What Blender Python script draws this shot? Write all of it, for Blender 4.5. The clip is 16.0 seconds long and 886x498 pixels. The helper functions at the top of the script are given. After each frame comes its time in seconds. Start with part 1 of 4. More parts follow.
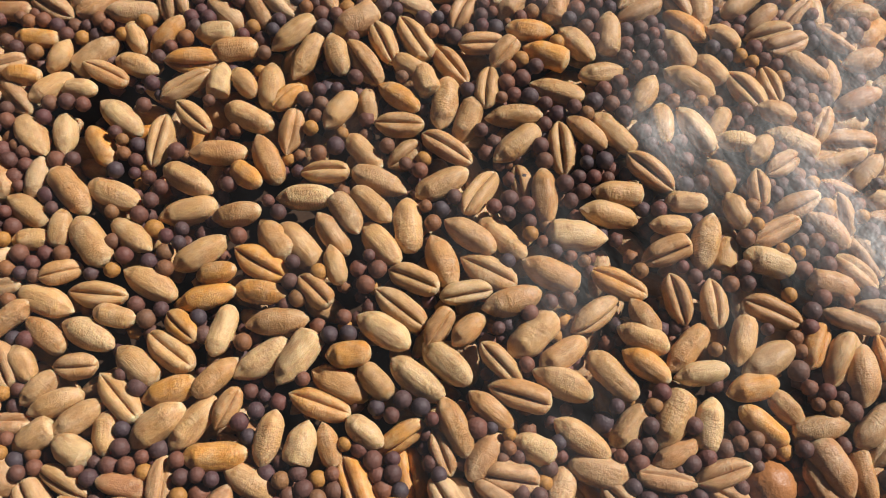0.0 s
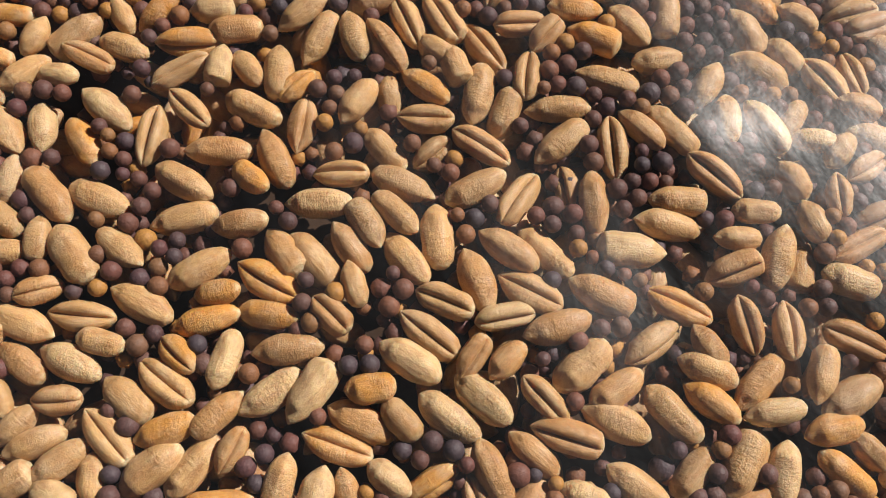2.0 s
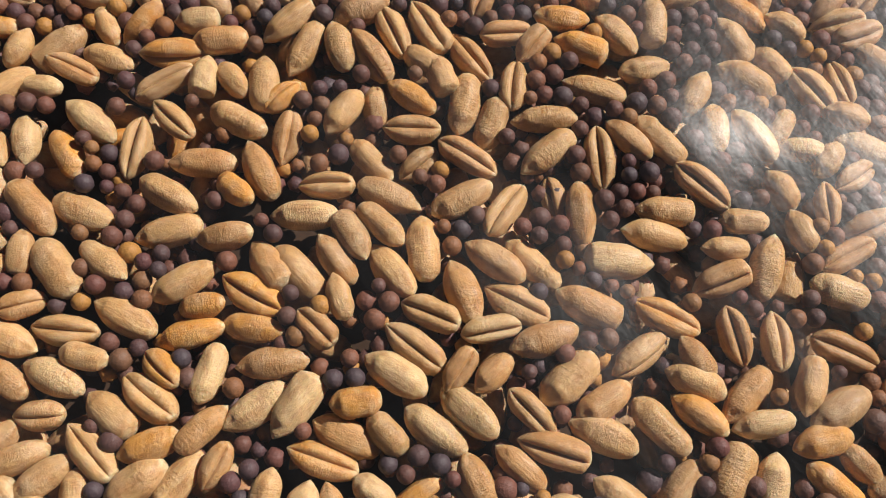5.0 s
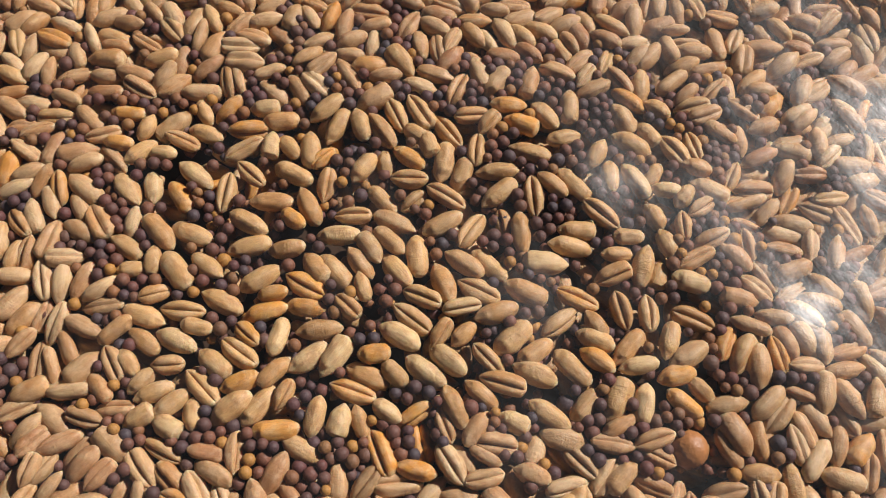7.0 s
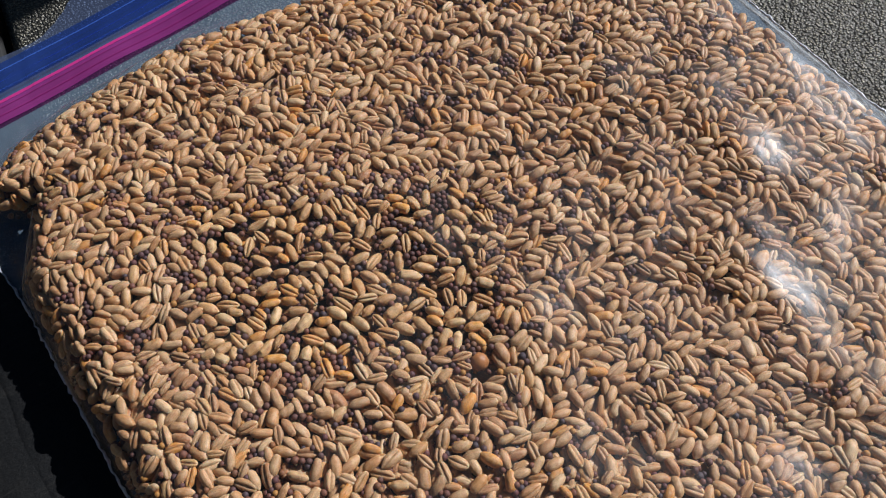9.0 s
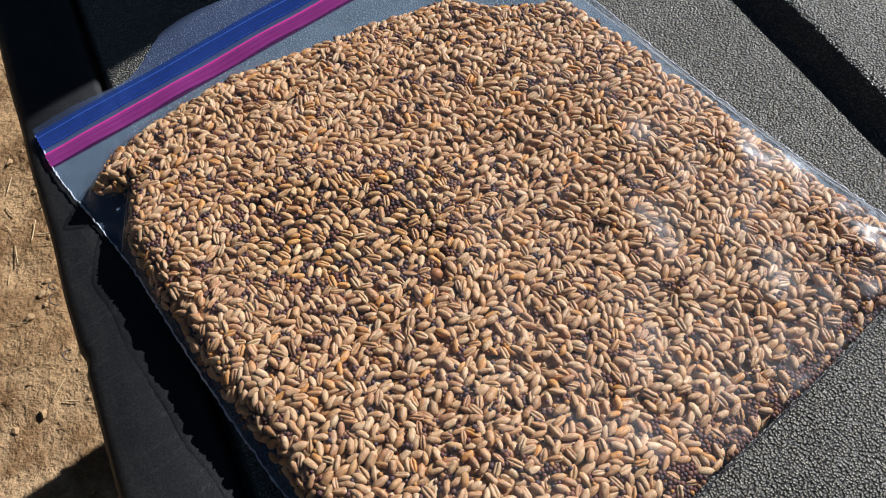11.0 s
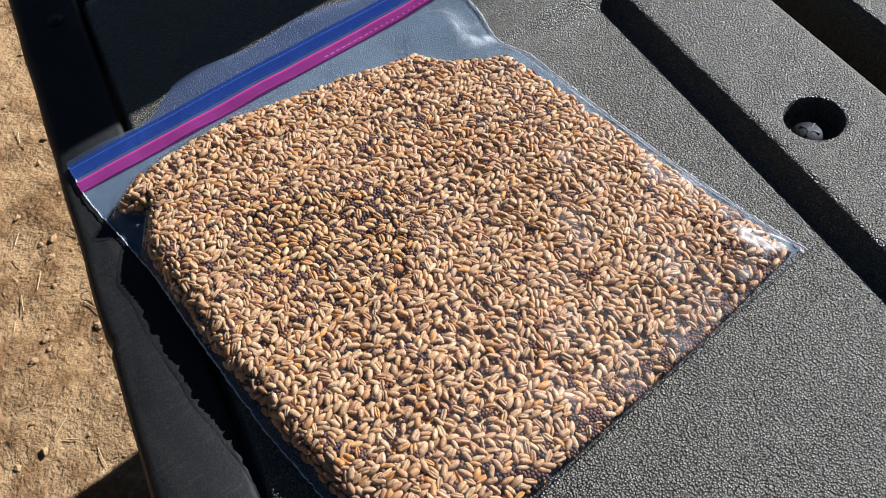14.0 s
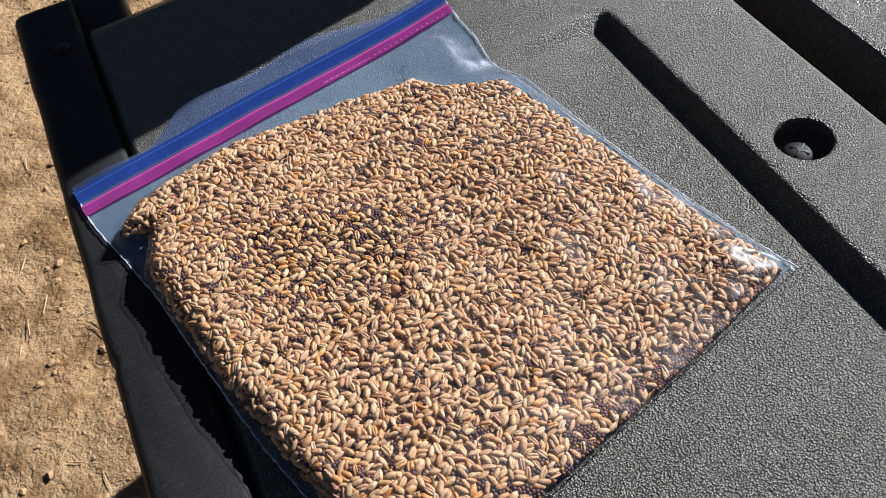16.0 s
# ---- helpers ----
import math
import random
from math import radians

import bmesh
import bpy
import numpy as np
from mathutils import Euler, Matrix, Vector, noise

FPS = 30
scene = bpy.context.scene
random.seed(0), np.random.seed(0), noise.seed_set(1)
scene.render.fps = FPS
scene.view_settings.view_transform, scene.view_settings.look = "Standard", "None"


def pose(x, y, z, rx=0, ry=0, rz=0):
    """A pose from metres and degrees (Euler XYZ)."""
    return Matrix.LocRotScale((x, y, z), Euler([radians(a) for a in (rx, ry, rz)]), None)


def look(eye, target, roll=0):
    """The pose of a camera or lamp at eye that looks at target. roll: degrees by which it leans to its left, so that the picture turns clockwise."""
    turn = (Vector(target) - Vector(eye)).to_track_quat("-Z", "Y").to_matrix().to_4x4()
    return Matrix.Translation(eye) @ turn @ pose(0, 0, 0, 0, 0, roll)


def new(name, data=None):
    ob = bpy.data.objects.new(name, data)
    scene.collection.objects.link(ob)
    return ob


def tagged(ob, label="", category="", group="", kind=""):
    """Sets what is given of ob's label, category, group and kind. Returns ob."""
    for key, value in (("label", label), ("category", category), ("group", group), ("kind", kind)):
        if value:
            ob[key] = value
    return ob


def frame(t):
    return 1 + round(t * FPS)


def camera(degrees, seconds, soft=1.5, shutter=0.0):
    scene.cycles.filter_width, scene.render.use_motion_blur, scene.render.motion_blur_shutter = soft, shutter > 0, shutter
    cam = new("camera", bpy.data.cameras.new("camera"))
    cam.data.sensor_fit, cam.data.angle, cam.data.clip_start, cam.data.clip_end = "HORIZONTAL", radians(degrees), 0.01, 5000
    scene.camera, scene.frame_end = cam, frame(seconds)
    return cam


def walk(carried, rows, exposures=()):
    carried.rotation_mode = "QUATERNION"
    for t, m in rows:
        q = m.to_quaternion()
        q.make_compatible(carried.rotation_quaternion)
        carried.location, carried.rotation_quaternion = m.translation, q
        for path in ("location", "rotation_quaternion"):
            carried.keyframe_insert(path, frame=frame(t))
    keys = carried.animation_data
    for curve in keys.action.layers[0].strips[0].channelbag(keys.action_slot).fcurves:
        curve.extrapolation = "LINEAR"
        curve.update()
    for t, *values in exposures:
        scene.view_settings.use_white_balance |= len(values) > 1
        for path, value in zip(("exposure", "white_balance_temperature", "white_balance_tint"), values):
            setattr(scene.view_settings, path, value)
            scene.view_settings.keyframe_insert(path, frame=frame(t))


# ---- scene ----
cam = camera(56.0, 16.0, 1.1)
PATH = [
    (0, (0.08276, -0.17033, 0.09713), (0.3105, 0.3898, -1.8093), -9.43),
    (0.5, (0.08228, -0.16446, 0.08933), (0.3039, 0.3420, -1.8327), -7.84),
    (1, (0.08283, -0.16246, 0.09110), (0.2944, 0.3265, -1.8366), -7.96),
    (1.5, (0.08365, -0.16142, 0.08881), (0.2767, 0.3204, -1.8427), -9.38),
    (2, (0.08379, -0.16110, 0.08778), (0.2669, 0.3174, -1.8455), -10.28),
    (2.5, (0.08326, -0.16057, 0.08770), (0.2578, 0.3114, -1.8480), -10.93),
    (3, (0.08516, -0.16120, 0.08794), (0.2548, 0.3128, -1.8477), -11.66),
    (3.2, (0.08442, -0.16115, 0.08713), (0.2747, 0.3194, -1.8449), -9.80),
    (5.3, (0.08532, -0.16081, 0.08764), (0.2755, 0.3224, -1.8438), -10.02),
    (5.5, (0.08534, -0.16016, 0.08853), (0.2723, 0.3073, -1.8471), -9.70),
    (6, (0.08530, -0.16327, 0.09165), (0.2897, 0.3572, -1.8286), -10.24),
    (6.5, (0.08436, -0.16815, 0.10411), (0.3095, 0.3836, -1.8050), -9.66),
    (7, (0.07865, -0.17764, 0.12431), (0.3500, 0.4205, -1.7648), -7.75),
    (7.5, (0.07444, -0.19248, 0.15131), (0.3800, 0.4526, -1.7170), -7.17),
    (8, (0.07042, -0.20888, 0.18188), (0.4238, 0.4748, -1.6641), -5.67),
    (8.5, (0.07163, -0.22657, 0.20616), (0.4775, 0.4953, -1.6143), -4.37),
    (8.7, (0.07158, -0.23313, 0.21327), (0.4728, 0.5166, -1.5969), -5.83),
    (10.8, (0.05192, -0.32109, 0.28465), (0.4694, 0.6301, -1.4244), -12.13),
    (11, (0.04447, -0.33161, 0.29104), (0.4803, 0.6201, -1.4132), -11.26),
    (11.5, (0.03369, -0.35631, 0.29787), (0.4875, 0.6042, -1.3967), -10.64),
    (12, (0.02948, -0.36817, 0.3066), (0.4978, 0.6083, -1.3748), -10.61),
    (12.5, (0.02329, -0.37725, 0.31298), (0.5124, 0.6144, -1.3536), -10.19),
    (13, (0.02683, -0.39305, 0.31629), (0.5339, 0.6169, -1.3339), -9.84),
    (13.5, (0.02134, -0.39357, 0.32152), (0.5457, 0.6345, -1.3119), -9.53),
    (14, (0.02235, -0.39874, 0.33725), (0.5612, 0.6501, -1.2781), -9.54),
    (14.5, (0.01832, -0.40412, 0.33871), (0.5687, 0.661, -1.2621), -9.54),
    (15, (0.0233, -0.40271, 0.34011), (0.5789, 0.6756, -1.25), -9.76),
    (15.5, (0.02436, -0.40342, 0.33862), (0.5816, 0.6816, -1.2464), -9.98),
    (16, (0.02348, -0.4059, 0.34255), (0.5784, 0.6836, -1.2402), -10.11),
]
walk(cam, [(t, look(eye, target, roll)) for t, eye, target, roll in PATH],
     exposures=[(0, 0.44, 6150, 9), (6.5, 0.40, 6150, 9), (8.0, 0.22, 5650, 9), (8.5, 0.22, 5550, 9), (11, 0.58, 5350, 9), (16, 0.92, 5300, 9)])

# ---- light ----
SUN_EL, SUN_AZ = radians(33), radians(3)          # height above the horizon; turned from +x towards +y
sun_way = Vector((math.cos(SUN_EL) * math.cos(SUN_AZ), math.cos(SUN_EL) * math.sin(SUN_AZ), math.sin(SUN_EL)))
world = bpy.data.worlds.new("sky")
scene.world = world
world.use_nodes = True
wn = world.node_tree
sky = wn.nodes.new("ShaderNodeTexSky")
sky.sky_type, sky.sun_disc = "NISHITA", False
sky.sun_elevation, sky.sun_rotation = SUN_EL, radians(90) - SUN_AZ
wn.links.new(sky.outputs[0], wn.nodes["Background"].inputs[0])
wn.nodes["Background"].inputs[1].default_value = 0.0125
sun = new("sun", bpy.data.lights.new("sun", "SUN"))
sun.data.energy, sun.data.angle, sun.data.color = 5.0, radians(0.5), (1.0, 0.915, 0.82)
sun.matrix_world = look(sun_way * 10, (0, 0, 0))


# ---- materials ----
class Mat:
    """A node material in the making."""

    def __init__(self, name, rough=0.5, spec=0.5, metal=0.0):
        self.m = bpy.data.materials.new(name)
        self.m.use_nodes = True
        self.t = self.m.node_tree
        self.b = self.t.nodes["Principled BSDF"]
        self.out = self.t.nodes["Material Output"]
        self.b.inputs["Roughness"].default_value = rough
        self.b.inputs["Specular IOR Level"].default_value = spec
        self.b.inputs["Metallic"].default_value = metal
        self.coord = self.n("ShaderNodeNewGeometry").outputs["Position"]

    def n(self, kind, **props):
        node = self.t.nodes.new(kind)
        for key, value in props.items():
            if key == "op":
                node.operation = value
            elif key == "blend":
                node.data_type, node.blend_type = "RGBA", value
            elif key == "feature":
                node.feature = value
        return node

    def link(self, a, b):
        self.t.links.new(a, b)

    def noise(self, scale, detail=3.0, rough=0.55, stretch=None):
        node = self.n("ShaderNodeTexNoise")
        node.inputs["Scale"].default_value = scale
        node.inputs["Detail"].default_value = detail
        node.inputs["Roughness"].default_value = rough
        vec = self.coord
        if stretch:
            mp = self.n("ShaderNodeMapping")
            mp.inputs["Scale"].default_value = stretch
            self.link(vec, mp.inputs["Vector"])
            vec = mp.outputs[0]
        self.link(vec, node.inputs["Vector"])
        return node.outputs["Fac"]

    def voronoi(self, scale, feature="F1"):
        node = self.n("ShaderNodeTexVoronoi", feature=feature)
        node.inputs["Scale"].default_value = scale
        self.link(self.coord, node.inputs["Vector"])
        return node.outputs["Distance"]

    def ramp(self, fac, stops, constant=False):
        node = self.n("ShaderNodeValToRGB")
        el = node.color_ramp.elements
        while len(el) < len(stops):
            el.new(0.5)
        for e, (p, c) in zip(el, stops):
            e.position, e.color = p, (*c, 1) if len(c) == 3 else c
        if constant:
            node.color_ramp.interpolation = "CONSTANT"
        self.link(fac, node.inputs[0])
        return node.outputs[0]

    def mix(self, fac, a, b, blend="MIX"):
        node = self.n("ShaderNodeMix", blend=blend)
        for value, slot in ((fac, 0), (a, 6), (b, 7)):
            if isinstance(value, (int, float)):
                node.inputs[slot].default_value = value
            elif isinstance(value, tuple):
                node.inputs[slot].default_value = (*value, 1)
            else:
                self.link(value, node.inputs[slot])
        return node.outputs[2]

    def math(self, op, a, b=0.0):
        node = self.n("ShaderNodeMath", op=op)
        for value, slot in ((a, 0), (b, 1)):
            if isinstance(value, (int, float)):
                node.inputs[slot].default_value = value
            else:
                self.link(value, node.inputs[slot])
        return node.outputs[0]

    def bump(self, height, distance, strength=1.0, onto=None):
        node = self.n("ShaderNodeBump")
        node.inputs["Strength"].default_value = strength
        node.inputs["Distance"].default_value = distance
        self.link(height, node.inputs["Height"])
        if onto is not None:
            self.link(onto, node.inputs["Normal"])
        return node.outputs[0]

    def done(self, colour=None, normal=None, rough=None):
        if isinstance(colour, tuple):
            self.b.inputs["Base Color"].default_value = (*colour, 1)
        elif colour is not None:
            self.link(colour, self.b.inputs["Base Color"])
        if normal is not None:
            self.link(normal, self.b.inputs["Normal"])
        if rough is not None:
            self.link(rough, self.b.inputs["Roughness"])
        return self.m

    def own(self):
        """A number of its own for every piece, loose or joined."""
        a = self.n("ShaderNodeObjectInfo").outputs["Random"]
        b = self.n("ShaderNodeNewGeometry").outputs["Random Per Island"]
        return self.math("FRACT", self.math("ADD", a, b))


def wheat_material():
    m = Mat("wheat_bran", 0.4, 0.36)
    own = m.own()
    base = m.ramp(own, [(0.0, (0.54, 0.335, 0.15)), (0.16, (0.45, 0.225, 0.085)), (0.30, (0.57, 0.36, 0.19)), (0.42, (0.43, 0.265, 0.13)), (0.50, (0.38, 0.18, 0.08)),
                        (0.60, (0.51, 0.31, 0.15)), (0.72, (0.64, 0.45, 0.26)), (0.82, (0.44, 0.235, 0.10)), (0.90, (0.39, 0.24, 0.12)), (0.96, (0.58, 0.26, 0.05))])
    info = m.n("ShaderNodeObjectInfo")
    base = m.mix(info.outputs["Alpha"], info.outputs["Color"], base)      # grains told apart bring their own tone
    at = m.n("ShaderNodeAttribute")
    at.attribute_name = "grain"
    shift = m.n("ShaderNodeVectorMath", op="ADD")
    m.link(at.outputs["Vector"], shift.inputs[0])
    m.link(m.math("MULTIPLY", own, 41.0), shift.inputs[1])
    m.coord = shift.outputs[0]
    col = m.mix(m.math("MULTIPLY", m.ramp(m.noise(3.0, 4, 0.6), [(0.45, (0, 0, 0)), (0.66, (1, 1, 1))]), 0.5), base, (0.66, 0.465, 0.28))      # mealy patches
    col = m.mix(m.math("MULTIPLY", m.ramp(m.noise(3.3, 3, 0.6, (0.6, 1.6, 1.6)), [(0.5, (0, 0, 0)), (0.68, (1, 1, 1))]), 0.55), col, (0.36, 0.17, 0.06))
    tip = m.n("ShaderNodeAttribute")
    tip.attribute_name = "tip"
    ends = m.math("MULTIPLY", tip.outputs["Fac"], m.ramp(m.noise(8, 3), [(0.4, (0.1,) * 3), (0.6, (0.9,) * 3)]))
    col = m.mix(ends, col, (0.68, 0.54, 0.33))
    m.b.inputs["Coat Weight"].default_value = 0.05              # a thin waxy sheen
    m.b.inputs["Coat Roughness"].default_value = 0.28
    m.b.inputs["Subsurface Weight"].default_value = 0.25         # bran lets some light through
    m.b.inputs["Subsurface Radius"].default_value = (1.0, 0.5, 0.22)
    m.b.inputs["Subsurface Scale"].default_value = 0.0012
    fine, grit = m.noise(18, 5, 0.7), m.noise(60, 3, 0.7)
    lines, rings = m.noise(1.0, 4, 0.65, (2.5, 15, 15)), m.noise(1.0, 4, 0.65, (22, 9, 9))
    col = m.mix(0.20, col, m.ramp(lines, [(0.35, (0.28, 0.25, 0.20)), (0.65, (0.74, 0.72, 0.68))]), "OVERLAY")
    col = m.mix(0.22, col, m.ramp(fine, [(0.3, (0.26, 0.20, 0.15)), (0.7, (0.80, 0.74, 0.64))]), "OVERLAY")
    col = m.mix(m.ramp(grit, [(0.64, (0, 0, 0)), (0.76, (0.35,) * 3)]), col, (0.72, 0.60, 0.42))        # pale bran flecks
    pick_ = m.ramp(m.noise(1.3, 2, 0.5), [(0.42, (0, 0, 0)), (0.58, (1, 1, 1))])                        # smooth stretches and wrinkled ones
    nrm = m.bump(m.math("MULTIPLY", rings, pick_), 0.00042, 0.55)
    nrm = m.bump(lines, 0.00022, 0.5, nrm)
    nrm = m.bump(fine, 0.00018, 0.5, nrm)
    nrm = m.bump(grit, 0.00008, 0.6, nrm)
    return m.done(col, nrm, m.ramp(fine, [(0.3, (0.50,) * 3), (0.75, (0.33,) * 3)]))


def mustard_material():
    m = Mat("mustard_seed_coat", 0.55, 0.35)
    own = m.own()
    base = m.ramp(own, [(0.0, (0.085, 0.045, 0.042)), (0.15, (0.16, 0.068, 0.046)), (0.3, (0.065, 0.050, 0.058)), (0.42, (0.13, 0.050, 0.045)), (0.55, (0.21, 0.09, 0.05)),
                        (0.68, (0.075, 0.042, 0.045)), (0.8, (0.27, 0.12, 0.045)), (0.87, (0.12, 0.065, 0.055)), (0.94, (0.42, 0.21, 0.05))])
    fine = m.noise(3500, 3, 0.65)
    col = m.mix(0.28, base, m.ramp(fine, [(0.35, (0.15, 0.10, 0.1)), (0.7, (0.75, 0.65, 0.6))]), "OVERLAY")
    return m.done(col, m.bump(fine, 0.00018, 0.6))


def plain(name, colour, rough, spec=0.5, metal=0.0, grain=0.0, scale=1500):
    m = Mat(name, rough, spec, metal)
    f = m.noise(scale, 3)
    col = m.mix(0.4, colour, m.ramp(f, [(0.3, tuple(c * 0.7 for c in colour)), (0.7, tuple(min(1, c * 1.3) for c in colour))]))
    return m.done(col, m.bump(f, 0.001, grain) if grain else None)


def film_material(name, tint, haze, rough):
    """Thin clear plastic: lets light through, gleams at a slant, and is slightly cloudy."""
    m = Mat(name)
    wrinkle = m.noise(160, 4, 0.6, (1, 1, 0.4))
    scratch = m.noise(900, 3, 0.7, (1, 0.12, 1))
    nrm = m.bump(wrinkle, 0.0008, 0.22)
    nrm = m.bump(scratch, 0.00012, 0.10, nrm)
    clear = m.n("ShaderNodeBsdfTransparent")
    clear.inputs[0].default_value = (*tint, 1)
    cloudy = m.n("ShaderNodeBsdfDiffuse")
    cloudy.inputs[0].default_value = (0.8, 0.82, 0.86, 1)
    m.link(nrm, cloudy.inputs["Normal"])
    gleam = m.n("ShaderNodeBsdfGlossy")
    gleam.inputs["Roughness"].default_value = rough
    m.link(nrm, gleam.inputs["Normal"])
    facing = m.n("ShaderNodeLayerWeight")
    m.link(nrm, facing.inputs["Normal"])
    gloss = m.math("ADD", m.math("MULTIPLY", m.math("POWER", facing.outputs["Facing"], 5.0), 0.85), 0.040)
    wisps = m.ramp(m.noise(90, 5, 0.7, (1.6, 0.5, 1)), [(0.38, (0.25,) * 3), (0.62, (1.25,) * 3)])      # scuffed and clean patches
    gloss = m.math("MULTIPLY", gloss, wisps)
    a, b = m.n("ShaderNodeMixShader"), m.n("ShaderNodeMixShader")
    patch = m.ramp(m.noise(38, 3, 0.6), [(0.42, (haze * 0.45,) * 3), (0.72, (haze * 2.2,) * 3)])
    m.link(patch, a.inputs[0])
    m.link(clear.outputs[0], a.inputs[1])
    m.link(cloudy.outputs[0], a.inputs[2])
    m.link(gloss, b.inputs[0])
    m.link(a.outputs[0], b.inputs[1])
    m.link(gleam.outputs[0], b.inputs[2])
    m.link(b.outputs[0], m.out.inputs[0])
    return m.m


def leather_plastic():
    """Black moulded plastic with a pebbled skin."""
    m = Mat("pebbled_black_plastic", 0.42, 1.0)
    m.b.inputs["Specular Tint"].default_value = (1.0, 0.95, 0.84, 1)      # specular tint set slightly warm
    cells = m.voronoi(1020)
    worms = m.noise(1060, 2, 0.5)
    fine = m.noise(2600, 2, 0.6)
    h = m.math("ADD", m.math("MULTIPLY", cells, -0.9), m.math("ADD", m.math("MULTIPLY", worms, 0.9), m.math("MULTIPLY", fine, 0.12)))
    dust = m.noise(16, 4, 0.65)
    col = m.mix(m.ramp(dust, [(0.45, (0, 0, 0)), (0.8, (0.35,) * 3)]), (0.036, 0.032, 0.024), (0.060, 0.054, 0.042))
    col = m.mix(m.ramp(m.math("ADD", cells, m.math("MULTIPLY", worms, -0.4)), [(0.02, (0.75,) * 3), (0.20, (0, 0, 0))]), m.mix(0.6, col, (0.006, 0.006, 0.006)), (0.29, 0.264, 0.185))      # pebbles' own shading put into the colour: black pits, grey tips
    for x, y, r in ((0.317, -0.262, 0.010), (0.211, -0.338, 0.007), (0.352, -0.270, 0.006)):      # scuffs
        away = m.n("ShaderNodeVectorMath", op="DISTANCE")
        m.link(m.coord, away.inputs[0])
        away.inputs[1].default_value = (x, y, 0.004)
        worn = m.math("MULTIPLY", m.ramp(m.math("DIVIDE", away.outputs["Value"], r), [(0.4, (0.5,) * 3), (1.0, (0, 0, 0))]), m.ramp(m.noise(260, 4, 0.7), [(0.48, (0, 0, 0)), (0.6, (1, 1, 1))]))
        col = m.mix(worn, col, (0.30, 0.29, 0.27))
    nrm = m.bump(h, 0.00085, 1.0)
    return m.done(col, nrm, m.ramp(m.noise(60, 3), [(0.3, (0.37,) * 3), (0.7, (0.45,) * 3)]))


def rim_plastic():
    m = Mat("worn_black_rim_plastic", 0.6, 0.25)
    scuff, streak = m.noise(45, 5, 0.7, (1, 0.25, 1)), m.noise(60, 5, 0.75, (1, 6, 1))
    col = m.mix(m.ramp(scuff, [(0.45, (0, 0, 0)), (0.72, (0.6,) * 3)]), (0.012, 0.012, 0.012), (0.040, 0.036, 0.031))
    col = m.mix(m.ramp(streak, [(0.55, (0, 0, 0)), (0.75, (0.5,) * 3)]), col, (0.060, 0.055, 0.048))
    fine = m.noise(700, 4, 0.7)
    nrm = m.bump(streak, 0.0012, 0.35)
    return m.done(col, m.bump(fine, 0.0006, 0.5, nrm))


def dirt_material():
    m = Mat("dry_dirt", 0.95, 0.1)
    big, mid, fine = m.noise(2.3, 4, 0.6), m.noise(14, 5, 0.65), m.noise(120, 4, 0.7)
    col = m.mix(m.ramp(big, [(0.35, (0, 0, 0)), (0.65, (1, 1, 1))]), (0.35, 0.215, 0.098), (0.47, 0.315, 0.165))
    # dark clod patches, widened to paint in the shade that clods cast
    col = m.mix(m.ramp(mid, [(0.45, (0, 0, 0)), (0.62, (0.9,) * 3)]), col, (0.20, 0.112, 0.048))
    col = m.mix(0.5, col, m.ramp(fine, [(0.3, (0.33, 0.31, 0.28)), (0.7, (0.68, 0.66, 0.62))]), "OVERLAY")
    nrm = m.bump(mid, 0.03, 0.7)
    return m.done(col, m.bump(fine, 0.006, 0.7, nrm))


WHEAT, MUSTARD = wheat_material(), mustard_material()
FILM = film_material("clear_plastic_film", (0.98, 0.982, 0.985), 0.004, 0.40)
LIP = film_material("milky_plastic_lip", (0.50, 0.58, 0.80), 0.20, 0.25)
# milky back film, with reflected sky put in as blue haze
BACK = film_material("milky_back_sky_sheen", (0.80, 0.86, 0.93), 0.10, 0.3)
BLUE = film_material("blue_zip_plastic", (0.10, 0.16, 0.62), 0.02, 0.22)
PINK = film_material("pink_zip_plastic", (0.72, 0.12, 0.45), 0.02, 0.22)
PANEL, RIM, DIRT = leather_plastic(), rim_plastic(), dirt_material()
for mat, colour, amount in ((BLUE, (0.05, 0.10, 0.36), 0.36), (PINK, (0.42, 0.07, 0.33), 0.44), (LIP, (0.24, 0.30, 0.50), 0.20), (BACK, (0.30, 0.40, 0.52), 0.34)):
    for node in mat.node_tree.nodes:
        if node.bl_idname == "ShaderNodeBsdfDiffuse":
            node.inputs[0].default_value = (*colour, 1)
        if node.bl_idname == "ShaderNodeValToRGB":
            for e, k in zip(node.color_ramp.elements, (0.85, 1.1)):
                e.color = (amount * k,) * 3 + (1,)
BLUE_RIB = plain("pale_blue_rib", (0.05, 0.11, 0.40), 0.35)
# shade of the deepest gaps, put in as a dark brown
GAP_SHADE = plain("gap_shade_brown", (0.06, 0.035, 0.022), 0.9, 0.1)
MAGENTA = plain("magenta_rib", (0.50, 0.035, 0.22), 0.35)
FOLD_REFLECT = plain("fold_line_reflection", (0.03, 0.03, 0.033), 0.5)
CRIMP = plain("pale_pink_crimp", (0.55, 0.15, 0.38), 0.5)
SEAL = plain("whitish_heat_seal", (0.62, 0.64, 0.68), 0.35)
STEEL = plain("dull_grey_screw_steel", (0.014, 0.014, 0.015), 0.6, 0.25, 0.0, 0.2)
BLACK = plain("black_plastic", (0.012, 0.012, 0.012), 0.6)
STRAW = plain("dry_straw", (0.55, 0.42, 0.22), 0.7, 0.2)
PEBBLE = plain("dirt_clod", (0.38, 0.245, 0.12), 0.95, 0.1, 0, 0.6, 200)
PAINT = plain("dark_truck_paint", (0.03, 0.03, 0.032), 0.35)


